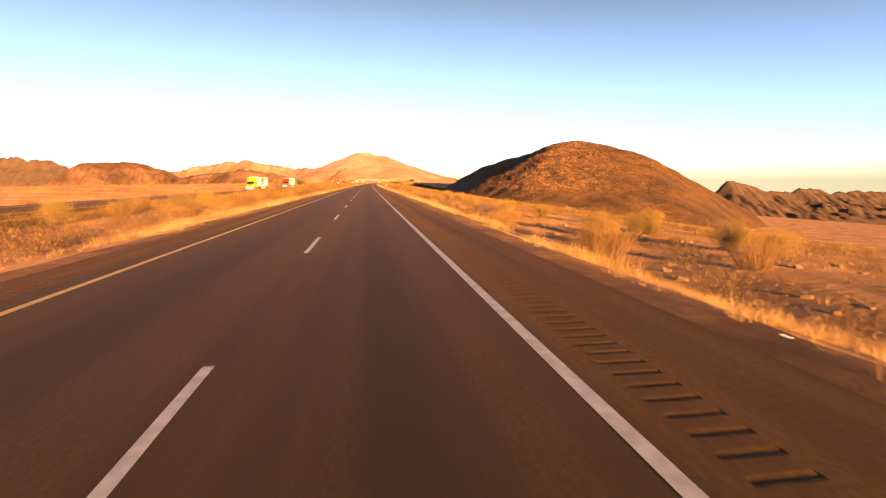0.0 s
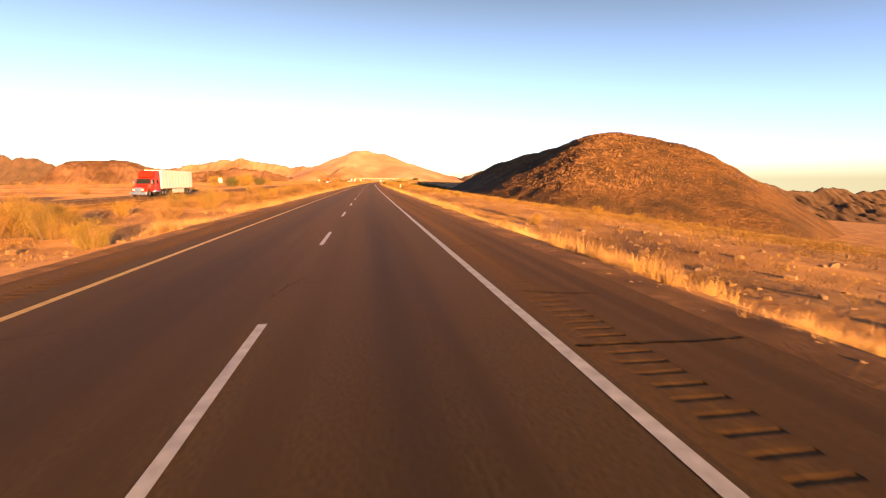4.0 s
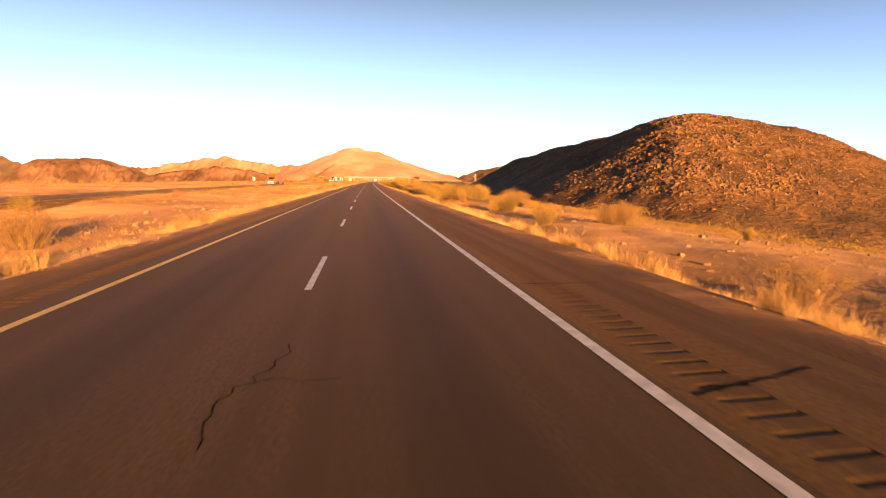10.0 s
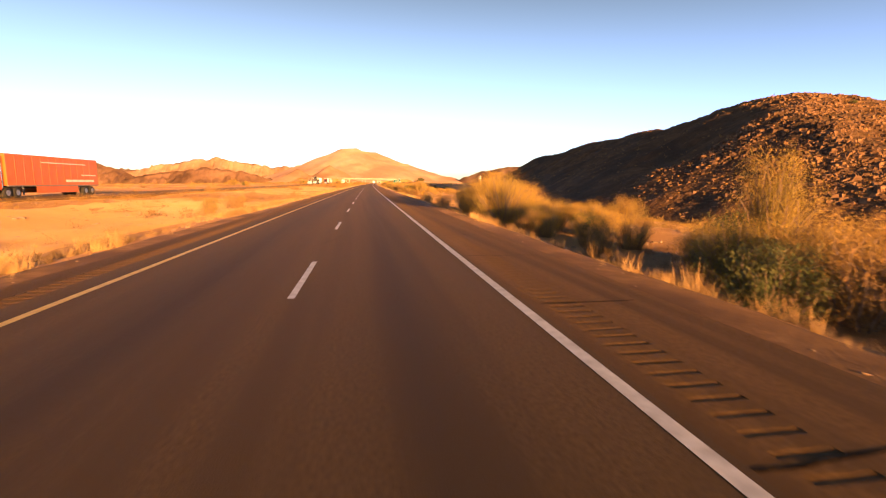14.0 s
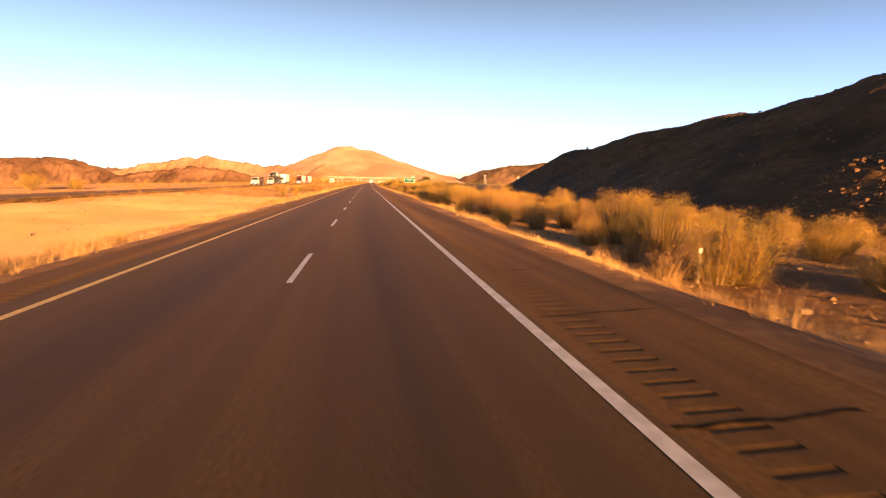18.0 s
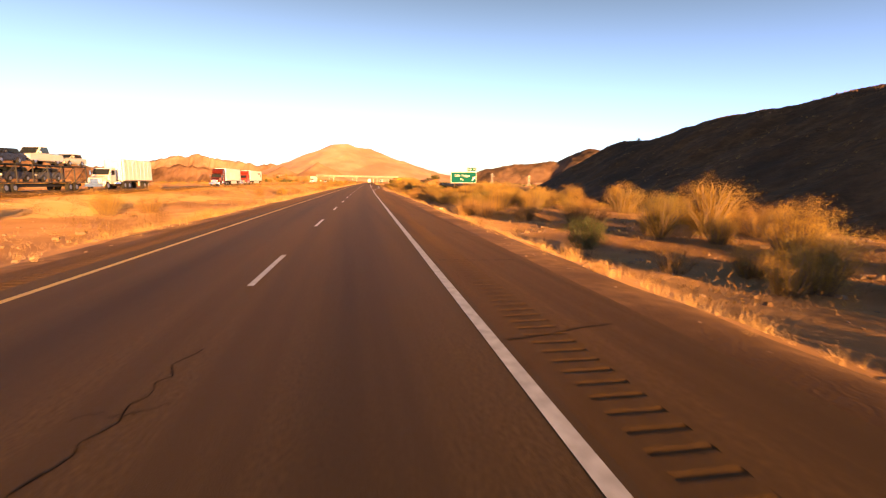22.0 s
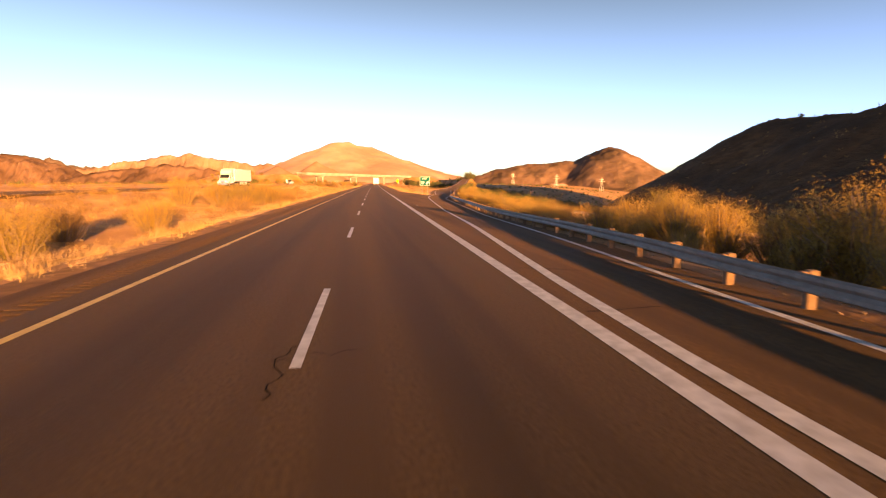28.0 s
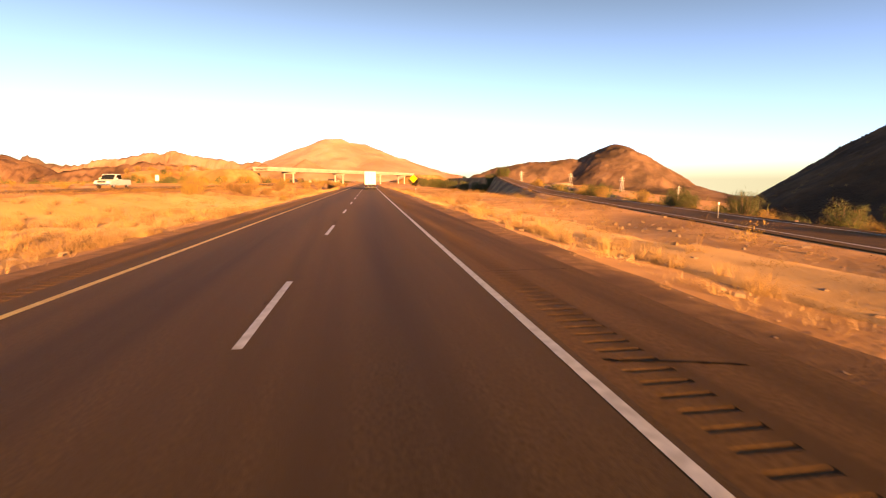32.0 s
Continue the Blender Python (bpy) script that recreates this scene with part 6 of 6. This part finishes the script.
tufts("tall_grass", s[ok], d[ok], g.uniform(0.35, 0.8, ok.sum()), "tall dry grass tufts in the median", 156)
# fringe on the right verge and the left verge
for side, count in ((1, 95000), (-1, 72000)):
    s = g.uniform(-14, 1180, count)
    w = np.where(g.random(count) < 0.62, 0.35 + 0.7 * np.abs(g.normal(size=count)) + 1.9 * fractal(s * 0.11, s * 0, 74, 4), np.abs(g.normal(size=count)) * 2.4 + 0.15)
    d = np.where(side > 0, paved_right(s) + w + 0.55, -5.55 - w)
    ok = (g.random(count) < verge_density(s, side) * 1.25) & ((side < 0) | (s < 860) | (s > 1005))
    s, d, w = s[ok], d[ok], w[ok]
    grass("verge_grass", s, d, (0.07 + 0.30 * g.random(len(s)) ** 1.4) * (0.35 + 1.3 * fractal(s * 0.25, d * 0.8, 73, 3)), "dry golden grass along the edge of the asphalt", 80 + side, 10, 0.14, 0.0042)
s, d = scatter(60000, lambda n: g.uniform(-14, 1180, n), lambda n: g.uniform(-24.5, -7, n), lambda s, d: off_paving(s, d) & (fractal(s * 0.06, d * 0.12, 77, 3) > np.where((s > 545) & (s < 650), 0.62, 0.40)))
grass("median_grass", s, d, g.uniform(0.07, 0.24, len(s)), "sparse dry golden grass over the median", 85, 8, 0.17, 0.005, M_GRASS_LOW)
s, d = scatter(42000, lambda n: g.uniform(-14, 1180, n), lambda n: 8 + np.abs(g.normal(size=n)) * 13, lambda s, d: off_paving(s, d) & (fractal(s * 0.05, d * 0.1, 78, 3) > 0.42))
grass("roadside_grass", s, d, g.uniform(0.06, 0.22, len(s)), "sparse dry golden grass on the desert soil", 86, 8, 0.19, 0.005, M_GRASS_LOW)
s, d = scatter(20000, lambda n: g.uniform(-2, 1300, n), lambda n: np.where(g.random(n) < 0.5, g.uniform(20, 110, n), g.uniform(-110, -38, n)), off_paving)
grass("plain_grass", s, d, g.uniform(0.1, 0.3, len(s)), "thin dry grass over the plain", 87, 7, 0.3, 0.008, M_GRASS_LOW)


def stones(name, xyz, size, mat, label, seed, category="stones"):
    """Rough eight-cornered stones sunk a little into the ground."""
    g = np.random.default_rng(seed)
    n = len(xyz)
    base = np.array([[-1, -1, -0.6], [1, -1, -0.6], [1, 1, -0.6], [-1, 1, -0.6], [-0.7, -0.7, 0.7], [0.7, -0.7, 0.7], [0.7, 0.7, 0.7], [-0.7, 0.7, 0.7]])
    faces = np.array([[0, 1, 5, 4], [1, 2, 6, 5], [2, 3, 7, 6], [3, 0, 4, 7], [4, 5, 6, 7]])
    v = base[None] * (1 + g.normal(size=(n, 8, 3)) * 0.22) * (size[:, None] * g.uniform(0.6, 1.15, (n, 3)))[:, None, :]
    a = g.uniform(0, 2 * math.pi, n)
    c, si = np.cos(a)[:, None], np.sin(a)[:, None]
    x = v[:, :, 0] * c - v[:, :, 1] * si
    y = v[:, :, 0] * si + v[:, :, 1] * c
    v = np.stack([x, y, v[:, :, 2]], -1) + xyz[:, None, :]
    f = (np.arange(n)[:, None, None] * 8 + faces[None]).reshape(-1, 4)
    return tagged(mesh_object(name, v.reshape(-1, 3), f, mat), label, category, kind="stuff")


def on_ground(s, d):
    x, y = road_xy(s, d)
    return np.stack([x, y, ground_z(s, d)], -1)


s = g.uniform(-14, 1180, 20000)
side = g.random(20000) < 0.66
d = np.where(side, paved_right(s) + 0.12 + np.abs(g.normal(size=20000)) * 0.65, -5.4 - np.abs(g.normal(size=20000)) * 0.7)
stones("verge_gravel", on_ground(s, d), 0.010 + g.random(20000) ** 4 * 0.042, M_STONE, "loose tan gravel along the asphalt edge", 31, "gravel")
s, d = scatter(26000, lambda n: g.uniform(-14, 1180, n), lambda n: np.where(g.random(n) < 0.75, 8 + np.abs(g.normal(size=n)) * 20, g.uniform(-24, -6.5, n)), off_paving)
stones("desert_stones", on_ground(s, d), 0.03 + g.random(len(s)) ** 2.8 * 0.16, M_STONE, "pale stones strewn over the desert soil", 32)

# boulders and scrub on the near hill, thickest on its rocky south-west corner
hx = g.uniform(150, 560, 90000)
hy = 540 + 800 * g.random(90000) ** 2.2
hz = near_hill(hx, hy)
flank = (hy > 745) & (hx < 300)
ok = (hz > -16) & (g.random(90000) < np.where(flank, np.where(hy < 930, 0.12, 0.05), np.where(hx < 330, 0.5, 0.4)) * (0.35 + 0.9 * ease(0.35, 0.6, fractal(hx * 0.03, hy * 0.03, 88, 3))))
hx, hy, hz, flank = hx[ok], hy[ok], hz[ok], flank[ok]
big = (0.28 + g.random(len(hx)) ** 3.2 * 1.35) * np.where(flank, 0.45, np.where(hx < 330, 0.85, 0.7)) * np.where(flank, 0.8, 0.75 + 0.25 * ease(4, 30, hz))
stones("hill_boulders", np.stack([hx, hy, hz - 0.3 * big], -1), big, M_BOULDER, "brown boulders strewn over the hillside", 33, "boulders")
# larger outcrops on the south-west spur, thinning out over the southern face
hx = g.uniform(160, 480, 70000)
hy = g.uniform(545, 800, 70000)
hz = near_hill(hx, hy)
spur = ease(120, 35, np.abs(hx - 245 - 0.35 * (hy - 640)))
ok = (hz > -7) & ((hy < 745) | (hx > 300)) & (g.random(70000) < (0.05 + 0.34 * spur) * (0.15 + 1.2 * ease(0.42, 0.62, fractal(hx * 0.05, hy * 0.05, 89, 3))))
hx, hy, hz, spur = hx[ok], hy[ok], hz[ok], spur[ok]
big = (0.48 + 1.3 * g.random(len(hx)) ** 2.2) * (0.65 + 0.4 * spur)
stones("hill_outcrops", np.stack([hx, hy, hz - 0.2 * big], -1), big, M_BOULDER, "large brown rocks crowding the spur of the hill", 34, "boulders")
hx = g.uniform(150, 540, 5200)
hy = g.uniform(540, 1330, 5200)
hz = near_hill(hx, hy)
ok = (hz > -6.0) & ((hx > 330) | (hy < 745) | (g.random(5200) < 0.35))
per = 18
hs = g.uniform(0.5, 1.5, ok.sum())
c = np.stack([hx[ok], hy[ok], hz[ok]], -1)[:, None, :] + np.stack([g.normal(size=(ok.sum(), per)) * 0.45, g.normal(size=(ok.sum(), per)) * 0.45, np.abs(g.normal(size=(ok.sum(), per))) * 0.5 + 0.1], -1) * hs[:, None, None]
v, f = leaf_cloud(c.reshape(-1, 3), 0.2, 91, 2.0)
tagged(mesh_object("hill_scrub", v, f, M_LEAF_DRY), "dry scrub dotted over the rocky hill", "scrub", kind="stuff")
# single trees on the hill's crest
for yy in (690, 742, 866, 903, 951, 1002, 1128, 1166, 1214):
    xx = crest_x(yy) - 2
    o = copy_thing(KINDS["dark"][int(rng.integers(0, 3))], Matrix.Identity(4))
    o.matrix_basis = pose(xx, yy, float(near_hill(np.array([xx]), np.array([float(yy)]))[0]) - 0.2) @ Matrix.Diagonal((3.2, 3.2, 3.0, 1))
    tagged(o, "dark bush standing out on the crest of the hill")


# ---- cracks in the asphalt ----
def crack(s0, d0, s1, d1, width, seed, parent, wander=0.014):
    """A wandering crack, a thin ribbon whose black stands for shade in the gap."""
    g = np.random.default_rng(seed)
    n = 18
    q = np.linspace(0, 1, n)
    wob = np.cumsum(g.normal(size=n)) * wander
    wob -= np.linspace(wob[0], wob[-1], n)
    along, across = s1 - s0, d1 - d0
    L = math.hypot(along, across)
    s = s0 + along * q - across / L * wob
    d = d0 + across * q + along / L * wob
    w = width * (0.5 + 0.7 * g.random(n))
    x0, y0 = road_xy(s - across / L * w, d + along / L * w)
    x1, y1 = road_xy(s + across / L * w, d - along / L * w)
    z = 0.0035 + np.where(s > 880, pave_z(s, d), 0)
    v = np.stack([np.stack([x0, y0, z], -1), np.stack([x1, y1, z], -1)], 1).reshape(-1, 3)
    return mesh_object("crack_ribbon", v, grid_faces(n, 2), M_CRACK, parent)


at = 4.0
k = 0
while at < 1150:
    k += 1
    reach = rng.uniform(5.2, 5.97)
    crack(at, rng.uniform(3.74, 4.0), at + rng.uniform(-0.6, 0.6), reach, rng.uniform(0.014, 0.027), 1000 + k, shoulder_r if at < 880 else gore_area if at < NOSE else shoulder_far)
    if k % 3 == 0:
        crack(at + 3, rng.uniform(-0.2, 0.1), at + rng.uniform(4.2, 6), rng.uniform(0.0, 0.3), 0.009, 2000 + k, road, 0.06)
        crack(at + 4, rng.uniform(-0.3, 0.0), at + 4.2, rng.uniform(0.3, 0.8), 0.007, 3000 + k, road, 0.04)
    if k % 5 == 2:
        crack(at + 1, -3.4, at + 1.6, rng.uniform(-2.9, -2), 0.006, 4000 + k, road)
    at += rng.uniform(2.6, 6.6)
crack(196, 0.2, 214, -2.0, 0.009, 5001, road, 0.05)
crack(196, 0.2, 189, 1.4, 0.009, 5002, road, 0.05)


# broken surface of the gore: a net of cracks and dark worn patches
for k in range(26):
    at, off = rng.uniform(950, 1000), rng.uniform(5.2, 7.6)
    crack(at, off, at + rng.uniform(-2.6, 2.6), off + rng.uniform(-1.3, 1.3), rng.uniform(0.012, 0.03), 6000 + k, gore_area, 0.09)
M_PATCH = material("dark_worn_asphalt", (0.034, 0.021, 0.011), 0.9, second=(0.075, 0.047, 0.024), scale=9, detail=10, bump=0.01, bump_scale=60, spec=0.2)


def worn_patch(s, d, ls, ld, seed, parent):
    """An irregular thin skin of newer dark asphalt."""
    g = np.random.default_rng(seed)
    a = np.linspace(0, 2 * math.pi, 28, endpoint=False)
    r = 0.7 + 0.5 * g.random(28)
    r = (r + np.roll(r, 1) + np.roll(r, -1)) / 3
    ss, dd = np.concatenate([[s], s + np.cos(a) * r * ls]), np.concatenate([[d], d + np.sin(a) * r * ld])
    x, y = road_xy(ss, dd)
    z = 0.003 + np.where(ss > 880, pave_z(ss, dd), 0)
    k = np.arange(28)
    mesh_object("worn_patch", np.stack([x, y, z], -1), np.stack([np.zeros(28, int), 1 + (k + 1) % 28, 1 + k], -1), M_PATCH, parent)


for k in range(16):
    worn_patch(rng.uniform(955, 1000), rng.uniform(5.0, 7.4), rng.uniform(0.25, 0.8), rng.uniform(0.03, 0.10), 7000 + k, gore_area)
for k in range(26):
    worn_patch(rng.uniform(0, 1150), rng.uniform(-0.35, 0.1), rng.uniform(0.25, 0.8), rng.uniform(0.025, 0.06), 7100 + k, road)


# ---- small litter ----
def scrap(name, s, d, z, size, mat, label, seed):
    """A torn, crumpled piece: a bent sheet with some thickness."""
    g = np.random.default_rng(seed)
    bm = bmesh.new()
    bmesh.ops.create_grid(bm, x_segments=5, y_segments=3, size=0.5)
    for v in bm.verts:
        v.co = Vector((v.co.x * size[0], v.co.y * size[1], (abs(v.co.x) ** 2 * 1.6 + g.uniform(0, 0.35)) * size[2]))
    r = bmesh.ops.extrude_face_region(bm, geom=bm.faces[:])
    for v in r["geom"]:
        if isinstance(v, bmesh.types.BMVert):
            v.co.z += size[2] * 0.35
    bmesh.ops.recalc_face_normals(bm, faces=bm.faces[:])
    x, y = road_xy(s, d)
    o = tagged(part(name, bm, mat), label, "litter", "litter beside the road")
    o.matrix_basis = pose(float(x), float(y), z, 0, 0, float(g.uniform(0, 360)))


scrap("tyre_scrap", 1031, 0.08, 0.006, (0.32, 0.16, 0.12), M_RUBBER, "black curled scrap of tyre rubber on the lane", 1)
scrap("tyre_scrap", 26.2, 3.62, 0.008, (0.2, 0.12, 0.06), M_RUBBER, "black scrap of tyre rubber on the edge line", 2)
scrap("tyre_scrap", 795.5, 3.1, 0.006, (0.2, 0.12, 0.06), M_RUBBER, "black scrap of tyre rubber beside the edge line", 3)
scrap("paper_scrap", 992.5, 3.95, 0.006, (0.09, 0.06, 0.02), M_SIGN_WHITE, "crumpled white paper on the shoulder", 4)
scrap("paper_scrap", 698.4, 0.89, 0.006, (0.3, 0.14, 0.04), M_SIGN_WHITE, "flattened pale scrap on the lane", 8)
scrap("tyre_scrap", 827.3, 5.15, 0.006, (0.18, 0.14, 0.06), M_RUBBER, "small black scrap of rubber on the shoulder", 9)
scrap("paper_scrap", 961.5, 4.5, 0.006, (0.08, 0.06, 0.02), M_SIGN_WHITE, "crumpled white paper on the shoulder", 5)
scrap("paper_scrap", -8.6, 6.9, float(ground_z(-8.6, 6.9)) + 0.01, (0.12, 0.08, 0.03), M_SIGN_WHITE, "crumpled white paper in the verge", 6)
scrap("paper_scrap", 760.5, 8.0, float(ground_z(760.5, 8.0)) + 0.01, (0.25, 0.2, 0.12), M_SIGN_WHITE, "crumpled white bag in the verge", 7)
